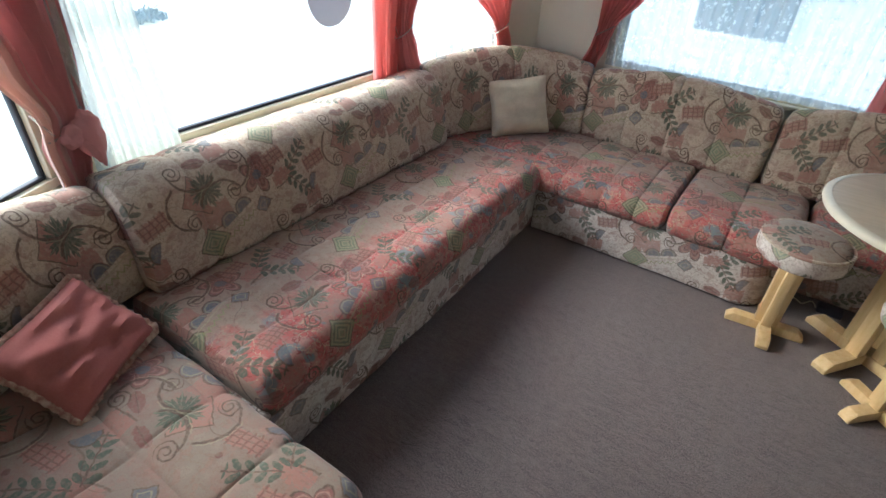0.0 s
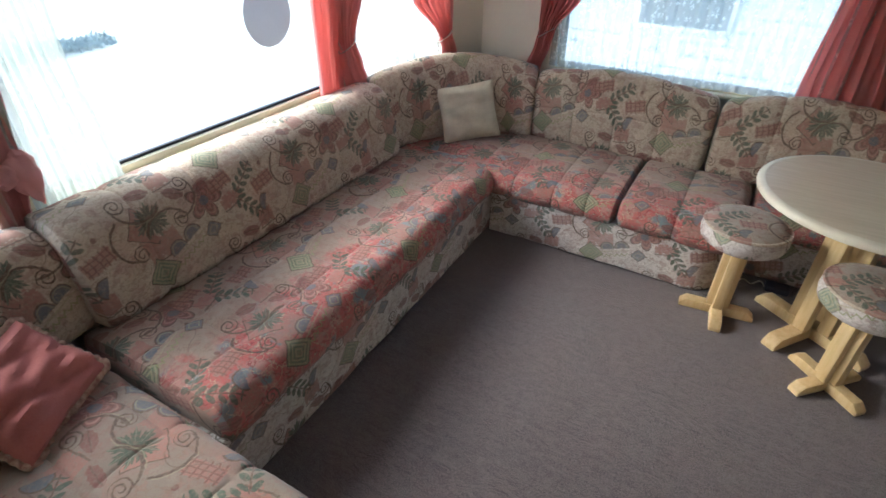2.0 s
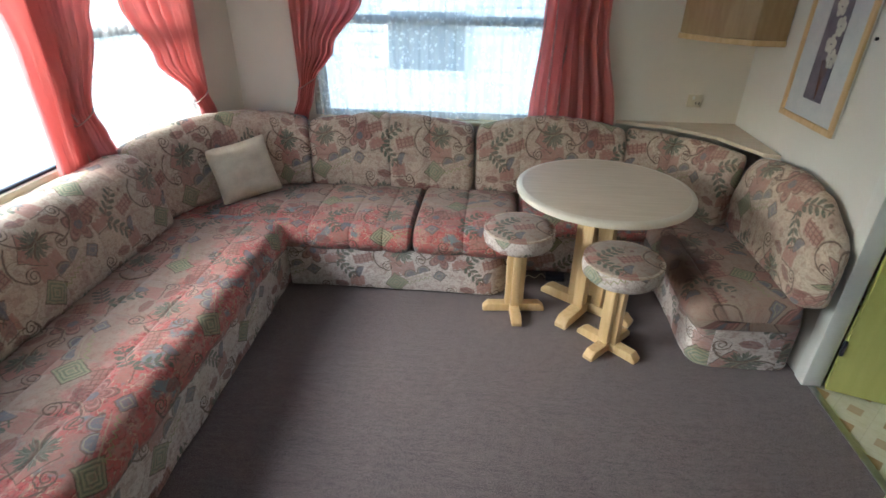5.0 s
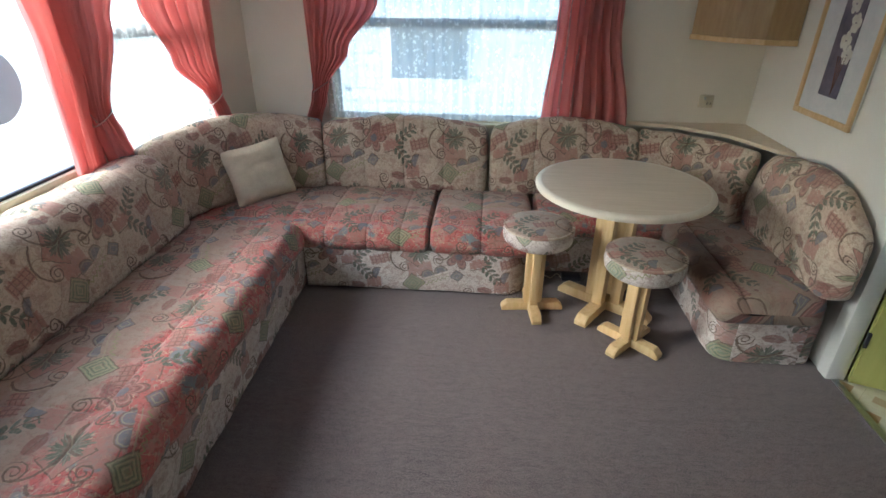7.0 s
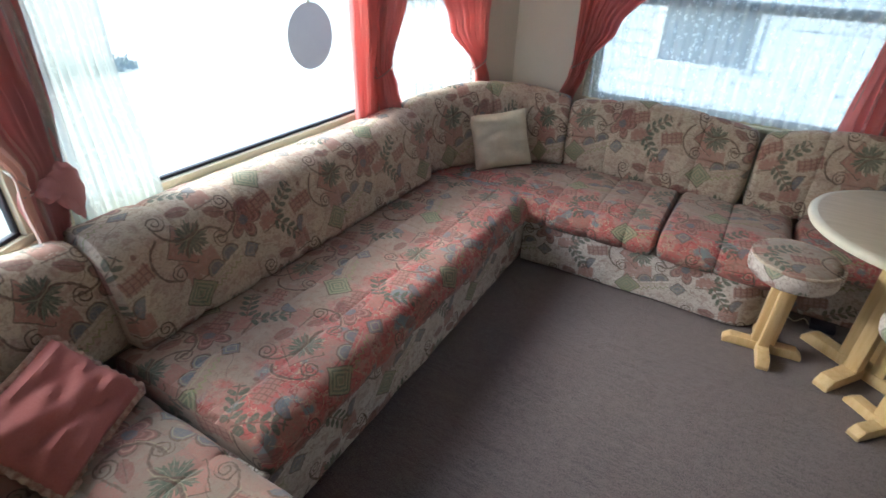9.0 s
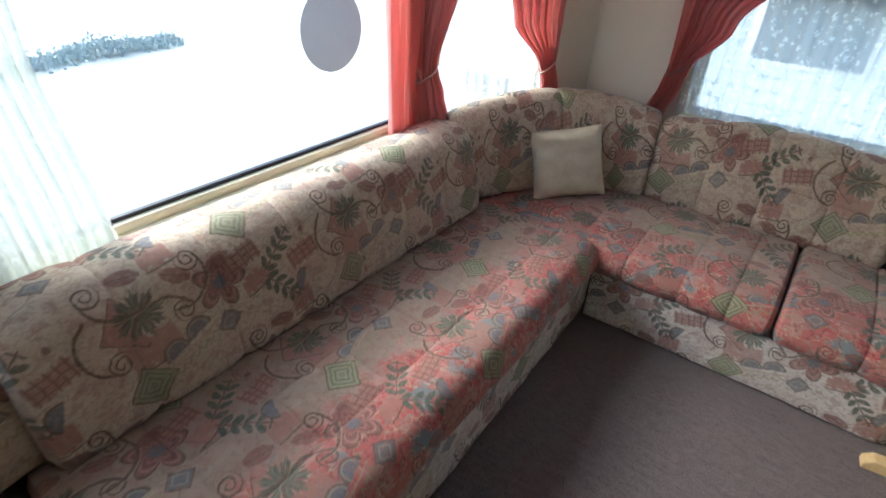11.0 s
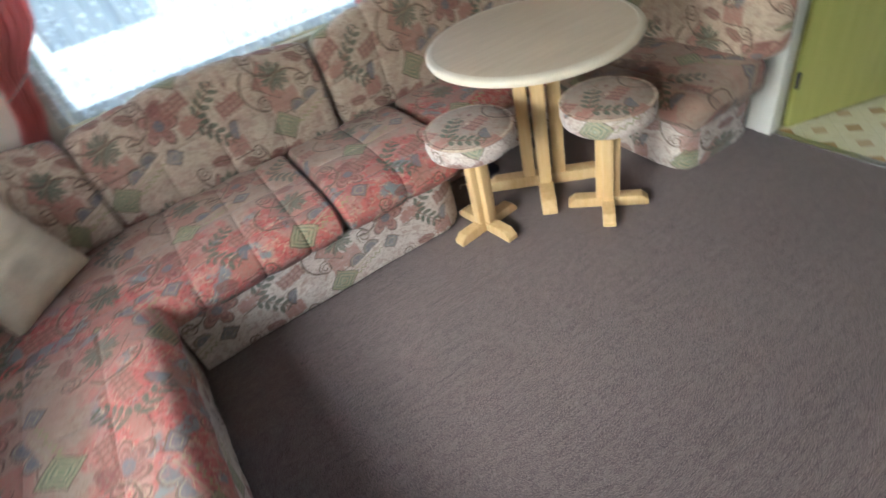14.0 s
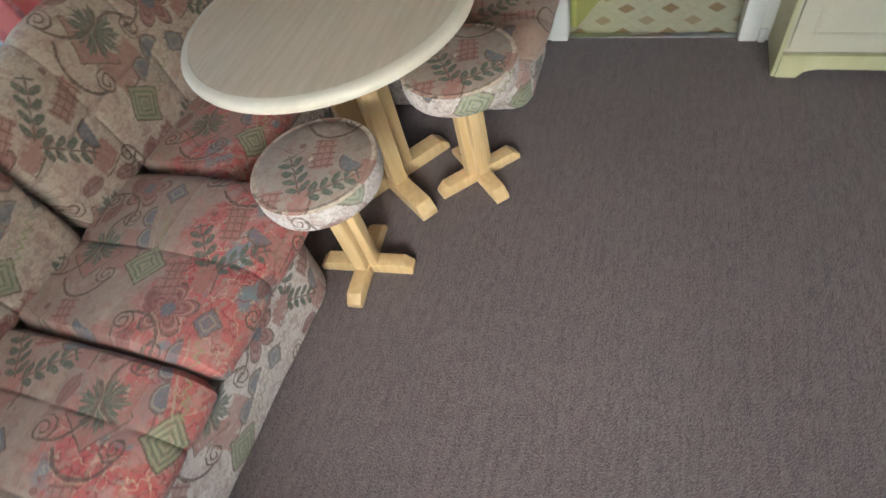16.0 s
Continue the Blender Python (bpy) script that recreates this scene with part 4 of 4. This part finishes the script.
# hanging disc in the bay window
disc = thing("window_disc", "pale grey round plastic disc hung in the bay window", "ornament", at=(-0.004, 1.968, 1.309))
bm = lathe(bmesh.new(), [(0.150, -0.002), (0.154, 0.0), (0.150, 0.002)], 56)
bm.transform(Matrix.Rotation(radians(90), 4, "Y"))
part("disc", bm, M["disc"], disc)
part("hook", bar(bmesh.new(), (0, 0, 0.15), (0, 0, 0.19), 0.012, 0.003, 0), M["plastic"], disc, "small clear hanging hook")


# ---- loose cushions ----
def cushion(name, size, thick, mat, label, m, rumple=0.0, frill=0.0, seed=0):
    """A stuffed square cushion with pinched corners, a seam and, where wanted, a gathered frill."""
    top = thing(name, label, "cushion")
    top.matrix_basis = m
    bm = bmesh.new()
    n = 26
    faces = []
    for sgn in (1, -1):
        g = []
        for i in range(n + 1):
            row = []
            for j in range(n + 1):
                a, c = 2 * i / n - 1, 2 * j / n - 1
                body = max(0.0, (1 - a ** 4) * (1 - c ** 4)) ** 0.5
                pull = 1 - 0.10 * (1 - abs(a)) * abs(c) ** 3 * 0.6
                pull2 = 1 - 0.10 * (1 - abs(c)) * abs(a) ** 3 * 0.6
                x, y = a * size[0] / 2 * pull2, c * size[1] / 2 * pull
                w = rumple * ((0.2 if frill else 0.5) * math.sin(9 * c + 2.2 * a + seed) + noise.noise(Vector((a * 1.6 + seed, c * 4.5, sgn))) * 1.2)
                if frill:
                    w -= 1.1 * rumple * math.exp(-(((0.8 * c + 0.4 * a + 0.28) / 0.10) ** 2)) - 0.7 * rumple * math.exp(-(((0.75 * c + 0.45 * a + 0.02) / 0.12) ** 2))
                z = sgn * thick / 2 * body * (1 + 0.12 * noise.noise(Vector((a * 2, c * 2, seed + sgn)))) + w * body
                row.append(bm.verts.new((x, y, z)))
            g.append(row)
        faces.append(g)
        for i in range(n):
            for j in range(n):
                q = (g[i][j], g[i + 1][j], g[i + 1][j + 1], g[i][j + 1])
                bm.faces.new(q if sgn > 0 else q[::-1])
    bmesh.ops.remove_doubles(bm, verts=bm.verts, dist=0.0004)
    part("cover", bm, mat, top)
    loop = [(-1, -1), (1, -1), (1, 1), (-1, 1)]
    bm = bmesh.new()
    inner, outer = [], []
    for (a, c), (d, e) in zip(loop, loop[1:] + loop[:1]):
        for i in range(40):
            t = i / 40
            x, y = (a + (d - a) * t) * size[0] / 2, (c + (e - c) * t) * size[1] / 2
            nx, ny = (0.0, c) if c == e else (d, 0.0)
            pinch = 1 - 0.06 * math.sin(math.pi * t)
            wz = 0.006 * math.sin(i * 1.7 + seed) if frill else 0.0
            fr = frill if frill else 0.004
            inner.append(bm.verts.new((x * (pinch if nx else 1) - nx * 0.006, y * (pinch if ny else 1) - ny * 0.006, 0)))
            outer.append(bm.verts.new((x * (pinch if nx else 1) + nx * fr, y * (pinch if ny else 1) + ny * fr, wz)))
    k = len(inner)
    for i in range(k):
        bm.faces.new((inner[i], inner[(i + 1) % k], outer[(i + 1) % k], outer[i]))
    sm = part("frill", bm, M["frill"], top, "faded cream-striped frill") if frill else part("seam", bm, mat, top)
    so = sm.modifiers.new("thickness", "SOLIDIFY")
    so.thickness, so.offset = 0.005, 0
    return top


def stand(foot_at, across, lean, up_tilt=0.0, half=0.17):
    """The pose of a cushion that stands on its lower edge: across is the heading of that edge, lean the angle from upright."""
    m = Matrix.Translation(foot_at) @ Matrix.Rotation(radians(across), 4, "Z") @ Matrix.Rotation(radians(90 - lean), 4, "X") @ Matrix.Rotation(radians(up_tilt), 4, "Z")
    return m @ Matrix.Translation((0, half, 0))


cushion("scatter_cushion", (0.385, 0.365), 0.15, M["ivory"], "plump ivory fleece cushion leaning in the sofa corner", stand((0.65, 2.985, 0.450), 42, 22, 6, 0.17), 0.011, seed=8)
cushion("scatter_cushion", (0.38, 0.30), 0.12, M["pink"], "creased terracotta-pink cushion with a gathered frill", stand((0.62, 0.33, 0.455), 115, 48, 4, 0.14), 0.020, 0.018, seed=5)

# ---- fittings on the far walls ----
sock = thing("wall_socket", "ivory plastic switched wall socket", "socket")
part("plate", boxed(3.405, 3.495, 3.506, 3.519, 0.985, 1.065, bevel=0.004), M["plastic"], sock)
part("switch", boxed(3.432, 3.446, 3.500, 3.508, 1.035, 1.055, bevel=0.002), M["trim"], sock)
part("socket_hole", boxed(3.455, 3.461, 3.503, 3.507, 1.005, 1.02), M["rubber"], sock)
part("socket_hole", boxed(3.475, 3.481, 3.503, 3.507, 1.005, 1.02), M["rubber"], sock)

cup = thing("corner_cupboard", "oak-veneered corner wall cupboard with a lipped lower edge", "cupboard")
for z0, z1, nm, mt, grow in ((1.43, 2.10, "body", "oak", 0.0), (1.40, 1.43, "lower_rail", "pine", 0.008)):
    bm = bmesh.new()
    pts = [(3.27 - grow, 3.515), (3.735, 3.515), (3.735, 3.17 - grow), (3.568 - grow * 0.5, 3.19 - grow), (3.436 - grow, 3.29 - grow)]
    lo, hi = [bm.verts.new((*q, z0)) for q in pts], [bm.verts.new((*q, z1)) for q in pts]
    bm.faces.new(lo)
    bm.faces.new(hi[::-1])
    for i in range(5):
        bm.faces.new((lo[i], hi[i], hi[(i + 1) % 5], lo[(i + 1) % 5]))
    bmesh.ops.recalc_face_normals(bm, faces=bm.faces)
    bmesh.ops.bevel(bm, geom=list(bm.edges), offset=0.003, segments=1, affect="EDGES")
    part(nm, bm, M[mt], cup, smooth=False)

shelf = thing("corner_shelf", "light wood ledge behind the corner backrest", "shelf")
bm = bmesh.new()
pts = [(2.98, 3.515), (3.735, 3.515), (3.735, 2.86), (3.66, 2.90), (3.52, 3.20), (3.28, 3.41), (3.02, 3.49)]
lo, hi = [bm.verts.new((*q, 0.865)) for q in pts], [bm.verts.new((*q, 0.885)) for q in pts]
bm.faces.new(lo)
bm.faces.new(hi[::-1])
for i in range(len(pts)):
    bm.faces.new((lo[i], hi[i], hi[(i + 1) % len(pts)], lo[(i + 1) % len(pts)]))
bmesh.ops.recalc_face_normals(bm, faces=bm.faces)
part("board", bm, M["table"], shelf, smooth=False)

pic = thing("framed_picture", "tall framed print of white orchids on a violet panel", "picture")
PX = 3.735
y0, y1, z0, z1 = 2.49, 2.99, 1.09, 1.88
part("backing", boxed(PX - 0.008, PX, y0, y1, z0, z1), M["white_wall"], pic, smooth=False)
bm = bmesh.new()
for a in ((y0, y1, z0, z0 + 0.03), (y0, y1, z1 - 0.03, z1), (y0, y0 + 0.03, z0 + 0.03, z1 - 0.03), (y1 - 0.03, y1, z0 + 0.03, z1 - 0.03)):
    box(bm, PX - 0.022, PX - 0.004, *a, bevel=0.004)
part("frame", bm, M["pine"], pic)
M["mount"] = grained("pale_blue_mount", (0.60, 0.63, 0.66), (0.70, 0.71, 0.73), 12, 0.6)
M["violet"] = grained("violet_print", (0.09, 0.08, 0.13), (0.20, 0.17, 0.22), 10, 0.5, fine=30)
M["petal"] = grained("white_petal_print", (0.55, 0.54, 0.48), (0.75, 0.74, 0.68), 16, 0.5)
M["stem"] = grained("brown_print", (0.20, 0.09, 0.06), (0.30, 0.14, 0.09), 16, 0.5)
part("mount", boxed(PX - 0.012, PX - 0.008, y0 + 0.03, y1 - 0.03, z0 + 0.03, z1 - 0.03), M["mount"], pic, smooth=False)
part("print", boxed(PX - 0.0145, PX - 0.0122, y0 + 0.17, y1 - 0.17, z0 + 0.12, z1 - 0.10), M["violet"], pic, smooth=False)
rnd = random.Random(4)
for zc, yc in ((1.80, 2.73), (1.72, 2.71), (1.63, 2.74), (1.55, 2.70), (1.47, 2.73), (1.41, 2.69)):
    bm = bmesh.new()
    for i in range(5):
        a = radians(72 * i + rnd.uniform(0, 40))
        bmesh.ops.create_circle(bm, cap_ends=True, segments=12, radius=0.022, matrix=Matrix.Translation((PX - 0.0155, yc + 0.024 * math.cos(a), zc + 0.024 * math.sin(a))) @ Matrix.Rotation(radians(-90), 4, "Y") @ Matrix.Diagonal((1, 0.8, 1, 1)))
    for i, vt in enumerate(bm.verts):
        vt.co.x -= 0.00004 * (i // 12)
    part("orchid", bm, M["petal"], pic, smooth=False)
bm = bmesh.new()
for i in range(4):
    bar(bm, (PX - 0.0150 - 0.0002 * i, 2.72, 1.22 + 0.01 * i), (PX - 0.0150 - 0.0002 * i, 2.69 + 0.02 * i, 1.40), 0.004, 0.0004, 0)
part("stem", bm, M["stem"], pic, smooth=False)
hk = thing("wall_hook", "small dark wall hook beside the picture", "hook")
part("knob", lathe(bmesh.new(), [(0.004, 0), (0.008, 0.006), (0.006, 0.014)], 12, (3.728, 2.44, 1.52)), M["rubber"], hk)

# ---- doorway, door and hall ----
frame_top = thing("door_frame", "white gloss-painted door frame", "door frame", kind="structure")
for a, c in ((2.04, 2.118), (1.245, 1.32)):
    part("jamb", boxed(3.728, 3.82, a, c, 0.0, 2.04, bevel=0.006), M["trim"], frame_top)
part("head", boxed(3.728, 3.82, 1.32, 2.04, 1.97, 2.04, bevel=0.006), M["trim"], frame_top)
tagged(part("threshold_strip", boxed(3.755, 3.79, 1.32, 2.04, 0.0, 0.006, bevel=0.002), M["steel"]), "thin worn metal threshold strip at the doorway", "threshold", kind="structure")
door = thing("door_1", "olive-yellow flush door standing open into the hall", "door", kind="structure", at=(3.83, 2.045, 0), turn=-19)
part("leaf", boxed(0, 0.68, -0.035, 0, 0.012, 1.96, bevel=0.003), M["green"], door)
for z in (0.22, 0.85, 1.7):
    part("hinge", boxed(-0.012, 0.004, -0.045, -0.030, z, z + 0.08, bevel=0.002), M["rubber"], door, "black hinge")
hall = thing("door_frame", "white door frame of the inner hall", "door frame", kind="structure")
part("jamb", boxed(4.32, 4.39, 1.73, 1.80, 0.0, 2.1, bevel=0.005), M["trim"], hall)
tagged(part("wall_hall_inner", boxed(4.50, 4.56, 1.86, 3.52, 0.0, TOP), M["white_wall"], smooth=False), "white partition inside the hall", "wall", kind="structure")
drape("door_curtain", on_wall((4.78, 1.95), (4.78, 1.2)), [(TOP, 0.0, 0.42, 1), (0.005, 0.02, 0.40, 1)], 4, 0.02, M["curtain"], "red curtain hanging in the hall beyond the door", "curtain", 0.05, seed=12)

cab = thing("kitchen_cabinet", "cream kitchen base cabinet with panelled doors and a cut-out plinth", "cabinet")
part("body", boxed(3.51, 3.735, -0.35, 1.185, 0.10, 0.88, bevel=0.003), M["cabinet"], cab)
part("end_panel", boxed(3.495, 3.735, 1.187, 1.203, 0.0, 0.88, bevel=0.003), M["green_cream"], cab, "olive-cream end panel")
bm = bmesh.new()
prof = [(1.186, 0.0)]
for a, c in ((1.186, 0.66), (0.66, 0.13), (0.13, -0.35)):
    prof += [(a - 0.07, 0.0), (a - 0.09, 0.028), (a - 0.13, 0.04), (c + 0.13, 0.04), (c + 0.09, 0.028), (c + 0.07, 0.0)]
prof += [(-0.35, 0.0), (-0.35, 0.10), (1.186, 0.10)]
lo, hi = [bm.verts.new((3.49, *q)) for q in prof], [bm.verts.new((3.51, *q)) for q in prof]
bm.faces.new(lo)
bm.faces.new(hi[::-1])
for i in range(len(prof)):
    bm.faces.new((lo[i], hi[i], hi[(i + 1) % len(prof)], lo[(i + 1) % len(prof)]))
bmesh.ops.recalc_face_normals(bm, faces=bm.faces)
part("plinth", bm, M["green_cream"], cab, smooth=False)
for a in (0.67, 0.16, -0.345):
    d = part("door", boxed(3.490, 3.509, a, a + 0.505, 0.125, 0.86, bevel=0.004), M["cabinet"], cab)
    bm = bmesh.new()
    for q in ((a + 0.06, a + 0.445, 0.185, 0.197), (a + 0.06, a + 0.445, 0.788, 0.80), (a + 0.06, a + 0.072, 0.197, 0.788), (a + 0.433, a + 0.445, 0.197, 0.788)):
        box(bm, 3.484, 3.4905, *q, bevel=0.002)
    part("moulding", bm, M["cabinet"], d)
    part("handle", lathe(bmesh.new(), [(0.006, 0), (0.012, 0.008), (0.012, 0.016), (0.004, 0.02)], 14, (3.478, a + 0.46, 0.60)), M["rubber"], d, "small dark knob")
tagged(part("worktop", boxed(3.47, 3.738, -0.36, 1.215, 0.882, 0.915, bevel=0.006), M["table"]), "pale laminate kitchen worktop on the cabinets", "worktop")

# skirting along the partition
tagged(part("baseboard", boxed(3.722, 3.738, 1.215, 1.243, 0.0, 0.06, bevel=0.003), M["trim"]), "white skirting board", "skirting", kind="structure")

# wire and adaptor under the table
ad = thing("power_adaptor", "small dark power adaptor with a pale wire on the carpet", "adaptor", at=(2.62, 2.90, 0))
part("case", boxed(-0.06, 0.06, -0.035, 0.035, 0.0, 0.035, bevel=0.008), M["rubber"], ad)
bm = bmesh.new()
pts = [(-0.06 - 0.012 * i, 0.02 * math.sin(i * 0.9), 0.006 + 0.02 * max(0, math.sin(i * 0.5))) for i in range(12)]
for a, c in zip(pts, pts[1:]):
    bar(bm, a, c, 0.005, 0.005, 0)
part("wire", bm, M["plastic"], ad, "pale wire")

# ---- outdoors ----
tagged(part("ground", boxed(-400, 400, -400, 400, -0.9, -0.65), M["outdoor"], smooth=False), "pale concrete and dry grass of the caravan park", "ground", kind="structure")
nb = thing("static_caravan", "white-sided static caravan next to this one", "caravan", at=(1.2, 7.4, -0.65))
bm = bmesh.new()
for i in range(14):
    box(bm, -4.5, 4.5, 0.0, 3.2, 0.35 + 0.16 * i, 0.35 + 0.16 * i + 0.152, bevel=0.004)
part("wall", bm, M["siding"], nb, smooth=False)
part("roof", boxed(-4.6, 4.6, -0.1, 3.3, 2.60, 2.70, bevel=0.02), M["siding"], nb)
for x in (-3.2, -0.55, 2.4):
    w = part("window", boxed(x, x + 1.15, -0.03, 0.02, 1.1, 1.95, bevel=0.01), M["trim"], nb)
    part("pane", boxed(x + 0.06, x + 1.09, -0.036, -0.03, 1.16, 1.89), M["darkglass"], w, smooth=False)
part("skirt", boxed(-4.4, 4.4, 0.05, 3.1, 0.0, 0.35), M["rubber"], nb, smooth=False)

hd = thing("hedge", "low grey-green bushes across the concrete, coloured pale for haze", "hedge", at=(-8.9, 4.1, -0.65))
bm = bmesh.new()
rnd = random.Random(8)
for i in range(2600):
    a = rnd.uniform(-2.0, 2.0)
    c = Vector((rnd.gauss(-0.12 * a, 0.2), a, abs(rnd.gauss(0.09, 0.05)) * (1 + 0.35 * math.sin(a * 3))))
    m4 = Matrix.Translation(c) @ Euler((rnd.uniform(0, 6), rnd.uniform(0, 6), rnd.uniform(0, 6))).to_matrix().to_4x4()
    vs = [bm.verts.new(m4 @ Vector(q)) for q in ((-0.045, 0, 0), (0, -0.025, 0.01), (0.05, 0, 0), (0, 0.025, 0.01))]
    bm.faces.new(vs)
part("leaf_mass", bm, M["hedge"], hd, smooth=False)
tagged(part("kerb", bar(bmesh.new(), (-4.1, 0.2, -0.656), (-6.6, 7.4, -0.656), 0.025, 0.02, 0.004), M["kerb"], smooth=False), "grey narrow edging of the path outside", "kerb", kind="structure")
